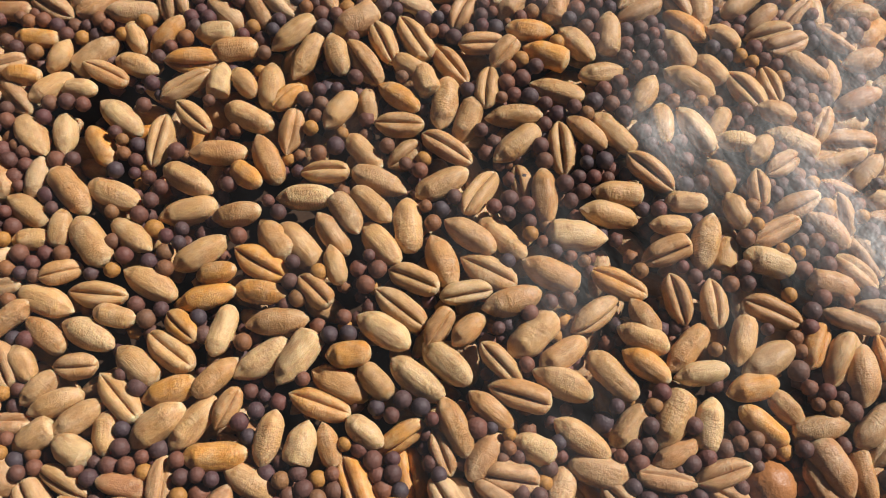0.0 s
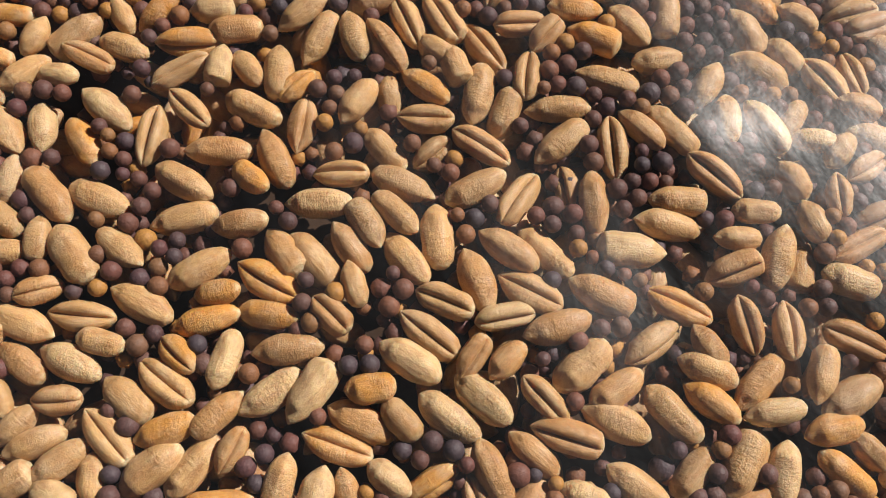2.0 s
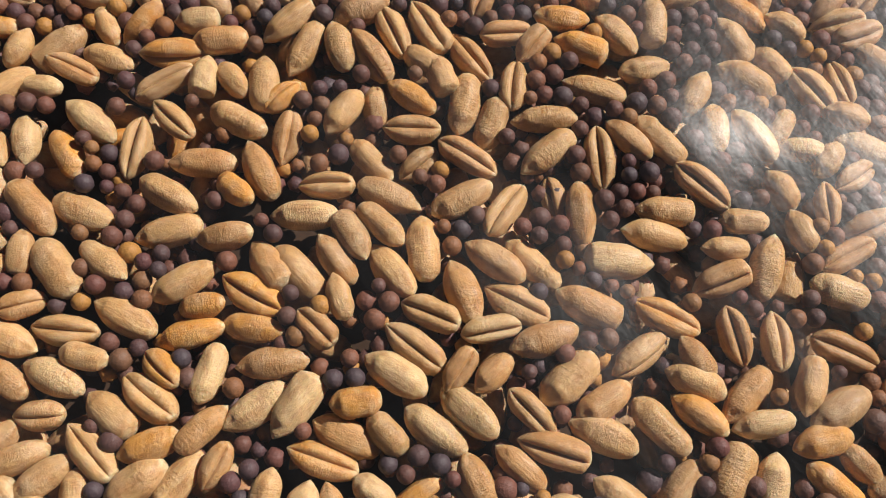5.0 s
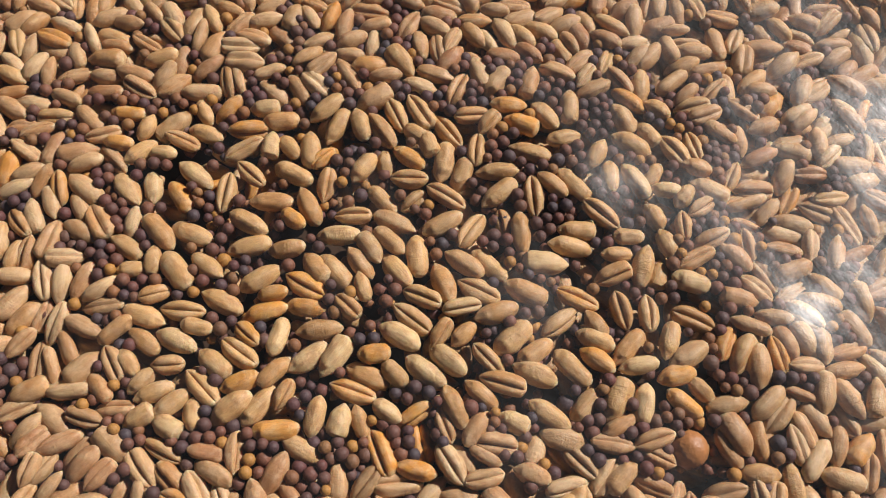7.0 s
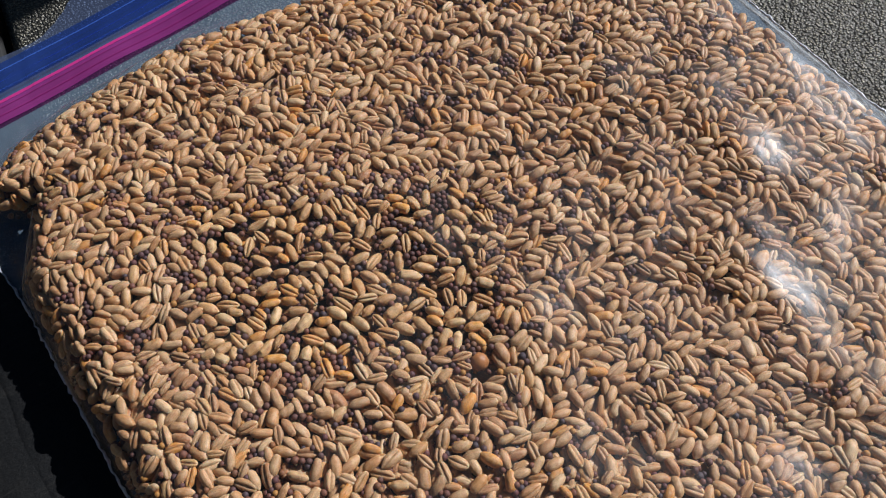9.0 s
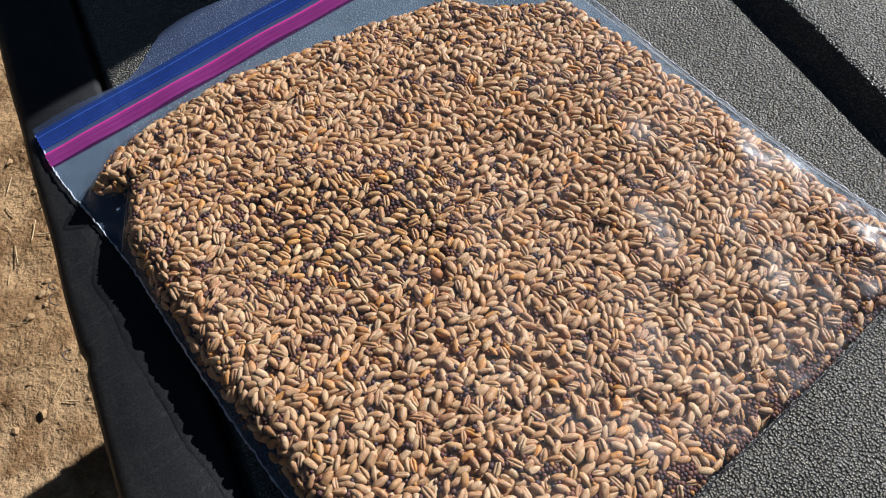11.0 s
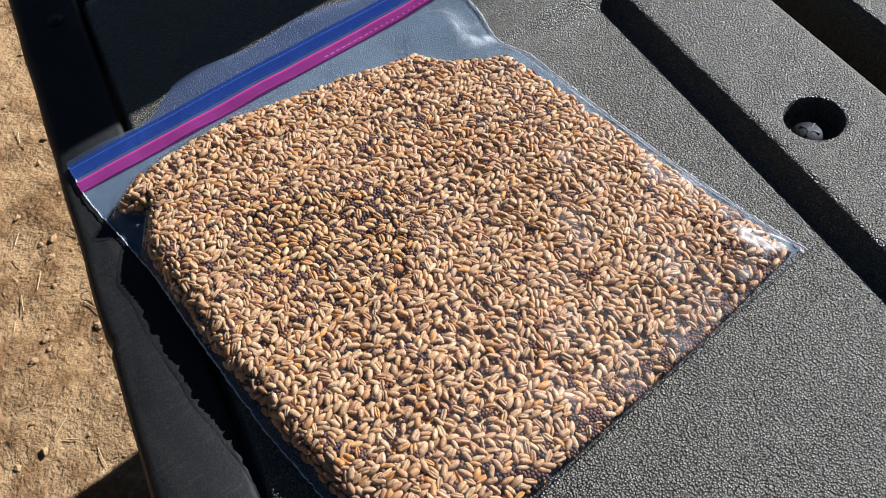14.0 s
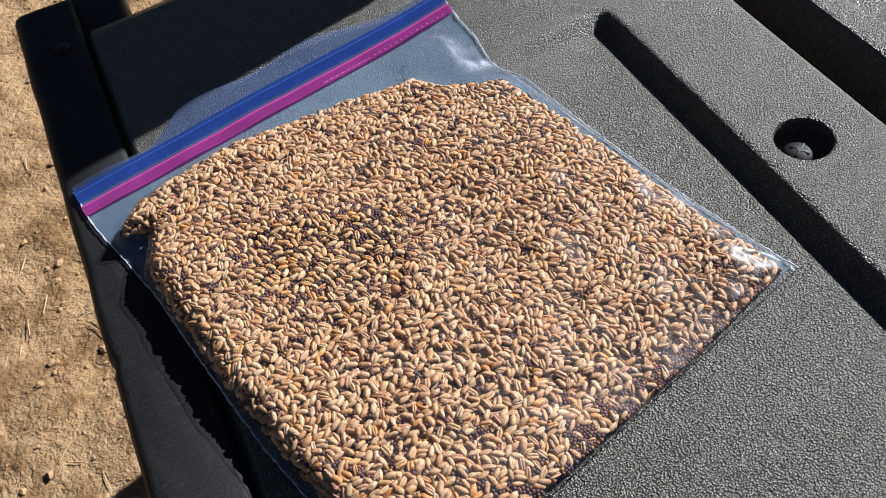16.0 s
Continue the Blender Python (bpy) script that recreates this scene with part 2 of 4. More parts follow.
# ---- building ----
def part(name, bm, material, parent=None, label="", smooth=True):
    me = bpy.data.meshes.new(name)
    bm.to_mesh(me)
    bm.free()
    me.materials.append(material)
    if smooth:
        me.polygons.foreach_set("use_smooth", [True] * len(me.polygons))
    ob = new(name, me)
    ob.parent = parent
    return tagged(ob, label)


def mesh_of(name, verts, faces, material, smooth=True, tips=None, own=None):
    """A mesh from arrays: verts n x 3, faces m x 3 or m x 4."""
    verts, faces = np.asarray(verts, np.float32), np.asarray(faces, np.int32)
    k = faces.shape[1]
    me = bpy.data.meshes.new(name)
    me.vertices.add(len(verts))
    me.vertices.foreach_set("co", verts.ravel())
    me.loops.add(faces.size)
    me.loops.foreach_set("vertex_index", faces.ravel())
    me.polygons.add(len(faces))
    me.polygons.foreach_set("loop_start", np.arange(0, faces.size, k, dtype=np.int32))
    me.polygons.foreach_set("use_smooth", np.full(len(faces), smooth))
    me.update(calc_edges=True)
    me.materials.append(material)
    if tips is not None:
        me.attributes.new("tip", "FLOAT", "POINT").data.foreach_set("value", np.asarray(tips, np.float32))
        me.attributes.new("grain", "FLOAT_VECTOR", "POINT").data.foreach_set("vector", np.asarray(own, np.float32).ravel())
    return me


def grid_faces(nu, nv, keep=None):
    i, j = np.meshgrid(np.arange(nu - 1), np.arange(nv - 1), indexing="ij")
    a = i * nv + j
    f = np.stack([a, a + nv, a + nv + 1, a + 1], -1).reshape(-1, 4)
    return f if keep is None else f[keep.reshape(-1)]


def grid_part(name, u, v, height, material, parent=None, label="", keep=None, place=None):
    """A sheet over the lines u x v, with its height given by a function."""
    uu, vv = np.meshgrid(u, v, indexing="ij")
    pts = np.stack([uu, vv, height(uu, vv)], -1).reshape(-1, 3)
    ob = new(name, mesh_of(name, pts, grid_faces(len(u), len(v), keep), material))
    ob.parent = parent
    if place is not None:
        ob.matrix_local = place
    return tagged(ob, label)


def box_bm(x0, x1, y0, y1, z0, z1, bevel=0.0, segments=2):
    bm = bmesh.new()
    bmesh.ops.create_cube(bm, size=1, matrix=Matrix.Translation(((x0 + x1) / 2, (y0 + y1) / 2, (z0 + z1) / 2)) @ Matrix.Diagonal((x1 - x0, y1 - y0, z1 - z0, 1)))
    if bevel:
        bmesh.ops.bevel(bm, geom=bm.edges[:], offset=bevel, segments=segments, affect="EDGES", profile=0.5)
    return bm


def steps(*stretches):
    """Lines at even spacing: (start, end, spacing) one after another."""
    out = [np.arange(a, b - s * 0.25, s) for a, b, s in stretches]
    return np.unique(np.concatenate(out + [np.array([stretches[-1][1]])]).round(5))


def smooth(a, b, x):
    t = np.clip((x - a) / (b - a), 0, 1)
    return t * t * (3 - 2 * t)


def wobble(x, y, scale, seed=0.0):
    """Cheap smooth unevenness between -1 and 1."""
    s = seed * 1.7
    return (np.sin(x * scale + 1.3 * np.sin(y * scale * 0.7 + s) + s) + np.sin(y * scale * 1.13 + 1.1 * np.sin(x * scale * 0.83 - s) + 2.1 * s)
            + np.sin((x + y) * scale * 0.61 + 3.3 * s)) / 3


# ---- ground ----
GROUND_Z = -0.60


def ground_height(x, y):
    near = np.exp(-(x * x + y * y) / 30)
    return GROUND_Z + near * (0.012 * wobble(x, y, 5, 1) + 0.006 * wobble(x, y, 17, 2) + 0.0035 * wobble(x, y, 47, 3) + 0.002 * wobble(x, y, 110, 4))


gx = steps((-300, -20, 40), (-20, -2, 2), (-2, -0.6, 0.08), (-0.6, 0.7, 0.016), (0.7, 3, 0.1), (3, 20, 2), (20, 300, 40))
gy = steps((-300, -20, 40), (-20, -2, 2), (-2, 0.1, 0.08), (0.1, 1.9, 0.016), (1.9, 4, 0.1), (4, 20, 2), (20, 300, 40))
tagged(grid_part("ground", gx, gy, ground_height, DIRT), "dry tan dirt with small clods and bits of straw", "ground", kind="structure")

rng = np.random.default_rng(5)


def unit_blob(rough_by, seed, level=1):
    bm = bmesh.new()
    bmesh.ops.create_icosphere(bm, subdivisions=level, radius=1)
    r = random.Random(seed)
    for v in bm.verts:
        v.co *= 1 + r.uniform(-rough_by, rough_by)
    bmesh.ops.triangulate(bm, faces=bm.faces[:])
    bm.verts.ensure_lookup_table()
    out = np.array([v.co[:] for v in bm.verts]), np.array([[v.index for v in f.verts] for f in bm.faces])
    bm.free()
    return out


def tile(template, mats, offs):
    """Copies of a template (verts, faces) under 3x3 matrices and offsets, as arrays."""
    v, f = template
    verts = np.einsum("nij,vj->nvi", mats, v) + offs[:, None, :]
    faces = f[None] + (np.arange(len(offs)) * len(v))[:, None, None]
    return verts.reshape(-1, 3), faces.reshape(-1, f.shape[1])


def joined(chunks):
    vs, fs, n = [], [], 0
    for v, f in chunks:
        vs.append(v)
        fs.append(f + n)
        n += len(v)
    return np.concatenate(vs), np.concatenate(fs)


def yaw_mats(angle):
    c, s, o, l = np.cos(angle), np.sin(angle), np.zeros_like(angle), np.ones_like(angle)
    return np.stack([np.stack([c, -s, o], -1), np.stack([s, c, o], -1), np.stack([o, o, l], -1)], -2)


N = 2600
px, py = rng.uniform(-0.6, 0.6, N), rng.uniform(0.12, 1.8, N)
size = 0.0020 * rng.pareto(2.4, N).clip(0, 3.2) + 0.0015
chunks = []
for k in range(4):
    w = np.arange(N) % 4 == k
    mats = yaw_mats(rng.uniform(0, 6.3, w.sum())) * np.stack([size[w], size[w] * 0.8, size[w] * 0.6], -1)[:, None, :]
    chunks.append(tile(unit_blob(0.22, k), mats, np.stack([px[w], py[w], ground_height(px[w], py[w]) + size[w] * 0.2], -1)))
tagged(new("dirt_clods", mesh_of("dirt_clods", *joined(chunks), PEBBLE, False)), "small tan clods and pebbles lying on dirt", "dirt clods", kind="stuff")

N = 130
sx, sy = rng.normal(-0.12, 0.14, N), rng.normal(0.42, 0.14, N)
wide = rng.random(N) < 0.6
sx[wide], sy[wide] = rng.uniform(-0.55, 0.5, wide.sum()), rng.uniform(0.15, 1.7, wide.sum())
stick = (np.array([[x, y, z] for x in (-1, -0.3, 0.4, 1) for y, z in ((-1, 0), (1, 0), (0, 1.2))]) + np.array([[0, 0.5 * (i // 3 in (1, 2)), 0] for i in range(12)]),
         np.array([[3 * a + b, 3 * a + 3 + b, 3 * a + 3 + (b + 1) % 3, 3 * a + (b + 1) % 3] for a in range(3) for b in range(3)]))
mats = yaw_mats(rng.uniform(0, 6.3, N)) * np.stack([rng.uniform(0.004, 0.018, N), rng.uniform(0.0004, 0.0009, N), rng.uniform(0.0004, 0.0008, N)], -1)[:, None, :]
tagged(new("straw_bits", mesh_of("straw_bits", *tile(stick, mats, np.stack([sx, sy, ground_height(sx, sy) + 0.003], -1)), STRAW)),
       "scattered pale dry straw on dirt", "straw", kind="stuff")

# ---- tailgate ----
# Its long edge runs along its own v; u crosses it towards the truck bed. A tray lies sunk between its raised borders.
TURN = Matrix.Rotation(radians(-9.6), 4, "Z")
tailgate = tagged(new("tailgate"), "lowered black plastic-lined truck tailgate with pebbled grain", "tailgate")
tailgate.matrix_world = TURN
HOLE_U, HOLE_V, HOLE_R = 0.3652, -0.1808, 0.0150
STEP = 0.0100


def panel_height(u, v):
    side = smooth(0.3290, 0.3405, u)
    by = smooth(0.20, 0.33, u)
    top = smooth(-0.040, -0.027, v) * by + 0.4 * smooth(-0.03, 0.07, v) * (1 - by) * smooth(0.04, 0.12, u)
    raised = side + top - side * top - 0.22 * np.exp(-((v + 0.021) / 0.006) ** 2) * smooth(0.2, 0.29, u) * (1 - side) * (1 - 0.7 * by)
    edge = 0.004 * (smooth(0.4045, 0.4095, u) + (1 - smooth(0.0385, 0.0415, u)) + smooth(0.155, 0.160, v))
    skirt = 0.03 * ((u > 0.4096) | (v > 0.1601) | (u < 0.0381))
    return STEP * raised - edge - skirt + 0.0003 * wobble(u, v, 22)


pu = steps((HOLE_U - 163 * 0.002, 0.4085, 0.002))
pu = np.unique(np.concatenate([[0.0380, 0.0382], pu, [0.4095, 0.4098]]).round(5))
pv = np.unique(np.concatenate([HOLE_V + 0.002 * np.arange(-130, 166), np.linspace(-1.2, HOLE_V - 0.262, 30), [0.160, 0.1603]]).round(5))
cu, cv = (pu[1:] + pu[:-1]) / 2, (pv[1:] + pv[:-1]) / 2
keep = ~((np.abs(cu - HOLE_U) < 0.022)[:, None] & (np.abs(cv - HOLE_V) < 0.022)[None, :])
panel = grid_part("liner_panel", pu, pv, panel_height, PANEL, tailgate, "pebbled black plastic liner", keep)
for vert in panel.data.vertices:                  # its outer side runs a little askew, along the rim
    vert.co.x -= (0.022 * vert.co.y + 0.001) * (1 - float(smooth(0.04, 0.12, vert.co.x)))

# the sunk screw hole, from its square surround down to its floor
n = 72
ang = np.arange(n) * 2 * np.pi / n
sq = 0.022 / np.maximum(np.abs(np.cos(ang)), np.abs(np.sin(ang)))
rings = [(sq, 0.0), (sq * 0.5 + HOLE_R * 0.55, 0.0), (HOLE_R + 0.0016 + 0 * ang, -0.0001), (HOLE_R + 0.0007 + 0 * ang, -0.0005), (HOLE_R + 0 * ang, -0.0016),
         (HOLE_R - 0.0003 + 0 * ang, -0.0105), (HOLE_R - 0.003 + 0 * ang, -0.012), (0.002 + 0 * ang, -0.012)]
verts = np.concatenate([np.stack([HOLE_U + r * np.cos(ang), HOLE_V + r * np.sin(ang), np.full(n, z) + (panel_height(HOLE_U + r * np.cos(ang), HOLE_V + r * np.sin(ang)) if k < 2 else STEP)], -1)
                        for k, (r, z) in enumerate(rings)])
faces = np.array([[k * n + i, (k + 1) * n + i, (k + 1) * n + (i + 1) % n, k * n + (i + 1) % n] for k in range(len(rings) - 1) for i in range(n)])[:, ::-1]
hole = new("screw_recess", mesh_of("screw_recess", verts, faces, PANEL))
hole.parent = tailgate


def screw(parent, u, v, z, r, name="screw"):
    """A pan-head screw with a cross slot, whose shade is laid on as black bars."""
    bm = bmesh.new()
    prof = [(0.0, 0.42), (0.35, 0.40), (0.7, 0.30), (0.92, 0.14), (1.0, 0.0), (1.0, -0.3)]
    m = 40
    ringv = []
    for k, (rr, zz) in enumerate(prof):
        ring = []
        for i in range(m):
            a = 2 * math.pi * i / m
            x, y = rr * r * math.cos(a), rr * r * math.sin(a)
            ring.append(bm.verts.new((u + x, v + y, z + zz * r)))
        ringv.append(ring)
    for k in range(1, len(prof) - 1):
        for i in range(m):
            bm.faces.new((ringv[k][i], ringv[k + 1][i], ringv[k + 1][(i + 1) % m], ringv[k][(i + 1) % m]))
    bm.faces.new(ringv[1])
    bmesh.ops.delete(bm, geom=ringv[0], context="VERTS")
    head = part(name, bm, STEEL, parent, "dull steel cross-head screw")
    for t in (0.5, 0.5 + math.pi / 2):
        bm = box_bm(-0.62 * r, 0.62 * r, -0.085 * r, 0.085 * r, -0.2 * r, 0.415 * r, 0.02 * r, 1)
        bmesh.ops.transform(bm, matrix=Matrix.Translation((u, v, z + 0.008 * r)) @ Matrix.Rotation(t, 4, "Z"), verts=bm.verts)
        part("slot", bm, BLACK, head)
    bm = bmesh.new()
    bmesh.ops.create_circle(bm, cap_ends=True, segments=24, radius=0.2 * r, matrix=Matrix.Translation((u, v, z + 0.432 * r)))
    part("slot_centre", bm, BLACK, head)


screw(tailgate, HOLE_U - 0.001, HOLE_V - 0.001, STEP - 0.0108, 0.0086)

# outer rim, with its rounded edge and a nick
bm = bmesh.new()
cross = [(0.0355, -0.045), (0.0355, -0.003), (0.0345, -0.0012), (0.0325, -0.0004), (0.012, 0.0), (-0.001, -0.0006), (-0.005, -0.0022), (-0.0075, -0.006), (-0.0085, -0.012), (-0.0085, -0.045)]
vs = np.concatenate([np.linspace(-1.2, -0.2, 20), np.arange(-0.19, 0.2, 0.004), [0.2, 0.204, 0.207, 0.2085]])
rows = []
for v in vs:
    nick = 0.0030 * math.exp(-((v + 0.124) / 0.0022) ** 2) + 0.0006 * float(wobble(np.array(v), np.array(0.3), 90))
    end = max(0.0, (v - 0.2) / 0.0085)
    rows.append([bm.verts.new((u + (nick if u < 0 else 0) - 0.022 * v - 0.001, v, z - 0.004 * end * end)) for u, z in cross])
for a, b in zip(rows, rows[1:]):
    for k in range(len(cross) - 1):
        bm.faces.new((a[k], b[k], b[k + 1], a[k + 1]))
bm.faces.new(rows[0][::-1])
bm.faces.new(rows[-1])
bmesh.ops.recalc_face_normals(bm, faces=bm.faces[:])
rim = part("outer_rim", bm, RIM, tailgate, "worn smooth black plastic rim")
# black disc laid on the rim for the shade inside its screw hole
bm = bmesh.new()
bmesh.ops.create_cone(bm, cap_ends=True, segments=32, radius1=0.0050, radius2=0.0058, depth=0.001, matrix=Matrix.Translation((0.0155, 0.1445, 0.0002)))
cap = part("rim_hole", bm, BLACK, rim)
bm = bmesh.new()
bmesh.ops.create_cone(bm, cap_ends=True, segments=24, radius1=0.0035, radius2=0.0025, depth=0.0012, matrix=Matrix.Translation((0.0155, 0.1435, 0.001)))
part("rim_screw", bm, STEEL, rim)
# curled plastic shavings along the rim's worn edge
for v, l in ((-0.124, 0.005), (-0.096, 0.006), (-0.088, 0.004)):
    cu_ = bpy.data.curves.new("shaving", "CURVE")
    cu_.dimensions, cu_.bevel_depth = "3D", 0.00022
    sp = cu_.splines.new("POLY")
    sp.points.add(9)
    for i, p in enumerate(sp.points):
        a = i / 9 * 3.4
        p.co = (-0.0075 - 0.5 * l * math.sin(a), v + l * (1 - math.cos(a)) * 0.5, 0.0005 + 0.0015 * math.sin(a * 0.9), 1)
    cu_.materials.append(BLACK)
    ob = new("shaving", cu_)
    ob.parent = rim
part("core", box_bm(0.0375, 0.4085, -1.2, 0.157, -0.05, -0.0055, 0.002), BLACK, tailgate)
part("hinge_end", box_bm(0.024, 0.064, 0.158, 0.270, -0.06, -0.010, 0.004), RIM, tailgate)

# ---- truck bed ----
truck = tagged(new("truck_bed"), "black pebbled plastic truck bed floor beyond the tailgate gap", "truck bed")
truck.matrix_world = TURN


def bed_height(u, v):
    pocket = smooth(0.460, 0.470, u) * (1 - smooth(0.500, 0.510, u)) * smooth(-0.130, -0.116, v)
    return STEP - 0.03 * (u < 0.4397) - 0.004 * (1 - smooth(0.4398, 0.4448, u)) - 0.009 * pocket + 0.0002 * wobble(u, v, 20)


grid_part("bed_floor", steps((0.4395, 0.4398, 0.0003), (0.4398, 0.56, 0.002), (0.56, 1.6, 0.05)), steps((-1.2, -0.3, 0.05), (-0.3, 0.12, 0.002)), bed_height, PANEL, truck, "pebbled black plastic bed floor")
part("bed_frame", box_bm(0.4400, 1.6, -1.2, 0.118, -0.30, -0.0065, 0.002), BLACK, truck)
part("gap_floor", box_bm(0.4090, 0.4402, -1.2, 0.157, -0.09, -0.06), BLACK, truck)
# an unseen corner post of the bed, added to shade the far end of the tailgate
part("rear_post", box_bm(0.50, 0.60, 0.148, 0.325, -0.45, 0.55, 0.01), PAINT, truck, "unseen dark bed corner post added to cast shade")

# ---- the seeds in the bag ----
# Outline of the heap in plan, and how high it stands under the film.
HEAP = np.array([(0.0085, -0.0535), (0.024, -0.041), (0.046, -0.034), (0.091, -0.030), (0.154, -0.041), (0.204, -0.054), (0.212, -0.070), (0.228, -0.082), (0.244, -0.089),
                 (0.251, -0.139), (0.256, -0.223), (0.262, -0.273), (0.261, -0.288), (0.201, -0.296), (0.113, -0.304), (0.034, -0.309), (0.0232, -0.251), (0.0142, -0.182),
                 (0.0105, -0.119), (0.0105, -0.088), (0.0215, -0.068), (0.011, -0.060)])


def inside_depth(x, y):
    """Distance to the heap's outline: positive inside it."""
    x, y = np.asarray(x, float), np.asarray(y, float)
    best, ins = np.full(x.shape, 9.0), np.zeros(x.shape, bool)
    for (ax, ay), (bx, by) in zip(HEAP, np.roll(HEAP, -1, 0)):
        dx, dy = bx - ax, by - ay
        t = np.clip(((x - ax) * dx + (y - ay) * dy) / (dx * dx + dy * dy), 0, 1)
        best = np.minimum(best, np.hypot(x - ax - t * dx, y - ay - t * dy))
        hit = (ay > y) != (by > y)
        ins ^= hit & (x < ax + (y - ay) * dx / (dy if dy else 1e-9))
    return np.where(ins, best, -best)


def heap_top(x, y):
    d = np.maximum(inside_depth(x, y), 0)
    full = np.clip(0.0172 - 0.060 * (x - 0.04), 0.0095, 0.0185)
    reach = 0.005 + 0.012 * smooth(0.05, 0.2, x) + 0.004 * smooth(-0.24, -0.29, y)
    return 0.0055 + (full - 0.0055) * (1 - np.exp(-d / reach)) + 0.0005 * wobble(x, y, 95, 3) + 0.0005 * wobble(x, y, 210, 5)


def heap_normal(x, y, e=0.0015):
    gx_ = (heap_top(x + e, y) - heap_top(x - e, y)) / (2 * e)
    gy_ = (heap_top(x, y + e) - heap_top(x, y - e)) / (2 * e)
    nrm = np.stack([-gx_, -gy_, np.ones_like(gx_)], -1)
    return nrm / np.linalg.norm(nrm, axis=-1, keepdims=True)


def grain_template(kind, around, along):
    """A wheat grain, half a unit long each way, crease along its +z side: blunt brush end at +x, germ end at -x."""
    r = random.Random(kind * 7 + 1)
    blunt, taper = (r.uniform(2.2, 3.0) if kind % 3 else r.uniform(4.5, 8.0)), r.uniform(-0.05, 0.16)
    nose = r.uniform(1.8, 2.3) if kind % 4 else r.uniform(2.8, 3.8)
    slim, ridge, turn = r.uniform(0.88, 1.12), r.uniform(0.015, 0.05), r.uniform(0, 6)
    crease, bend, flat = r.uniform(0.42, 0.56), r.uniform(-0.05, 0.05), r.uniform(0.84, 0.96)
    lumps = [(r.uniform(1, 3), r.choice((1, 2, 3)), r.uniform(0, 6), r.uniform(0.006, 0.018)) for _ in range(4)]
    dents = [(r.uniform(-0.6, 0.7), r.uniform(-3, 3), r.uniform(0.10, 0.25), r.uniform(0.25, 0.6), r.uniform(-0.06, 0.035)) for _ in range(4)]
    cosine = np.cos(np.linspace(np.pi, 0, along + 1))
    s = np.sign(cosine) * np.abs(cosine) ** 0.9
    u = (np.arange(around) + 0.5) / around * 2 - 1
    phi = np.pi * np.sign(u) * np.abs(u) ** 1.5            # angle from the crease, closer set beside it
    th = phi + np.pi / 2
    verts = []
    for sv in s[1:-1]:
        prof = max(0.02, (1 - abs(sv) ** (blunt if sv > 0 else nose))) ** (0.58 if sv > 0 else 0.60 + 0.25 * -sv) * (1 - taper * (1 + sv) * 0.5)
        if sv > 0.8:
            prof *= 1 + 0.09 * math.sin((sv - 0.8) * 30 + turn)
        groove = crease * np.exp(-(np.abs(phi) / 0.17) ** 1.25) * min(1, (1 - abs(sv)) * 4)
        cheeks = 0.06 * np.exp(-((np.abs(phi) - 0.60) / 0.33) ** 2)
        back = np.abs(phi) - np.pi
        germ = math.exp(-((sv + 0.74) / 0.15) ** 2)
        scar = -0.26 * germ * np.exp(-(back / 0.6) ** 2) + 0.09 * math.exp(-((sv + 0.50) / 0.06) ** 2) * np.exp(-(back / 0.7) ** 2)
        rad = prof * (1 - groove + cheeks + scar + ridge * np.cos(5 * th + turn) + sum(a * np.sin(k * 3 * sv + n * th + p) for k, n, p, a in lumps)
                      + sum(d * np.exp(-((sv - a) / b) ** 2 - (((phi - p + np.pi) % (2 * np.pi) - np.pi) / c) ** 2) for a, p, b, c, d in dents))
        verts += [(0.5 * sv, 0.240 * slim * q * math.cos(t) + bend * (1 - sv * sv) * 0.5, 0.240 * slim * flat * q * math.sin(t) * (0.9 if math.sin(t) > 0 else 1.05)) for q, t in zip(rad, th)]
    rings, faces = along - 1, []
    for k in range(rings - 1):
        for i in range(around):
            a, b = k * around + i, k * around + (i + 1) % around
            faces += [(a, b + around, b), (a, a + around, b + around)]
    verts += [(-0.5 + 0.005, 0, 0), (0.5 - 0.012, 0, 0)]
    for i in range(around):
        faces.append((rings * around, i, (i + 1) % around))
        faces.append((rings * around + 1, (rings - 1) * around + (i + 1) % around, (rings - 1) * around + i))
    v, f = np.array(verts), np.array(faces)[:, ::-1]
    return v, f


def frames_on(nrm, yaw, roll, pitch):
    """3x3 turns: long axis lying on the surface at a yaw, rolled about it, and pitched a little."""
    ax = np.stack([np.cos(yaw), np.sin(yaw), 0 * yaw], -1)
    ax -= nrm * (ax * nrm).sum(-1, keepdims=True)
    ax /= np.linalg.norm(ax, axis=-1, keepdims=True)
    ax = ax * np.cos(pitch)[:, None] + nrm * np.sin(pitch)[:, None]
    side = np.cross(nrm, ax)
    side /= np.linalg.norm(side, axis=-1, keepdims=True)
    up = np.cross(ax, side)
    c, s_ = np.cos(roll)[:, None], np.sin(roll)[:, None]
    return np.stack([ax, side * c + up * s_, up * c - side * s_], -1)


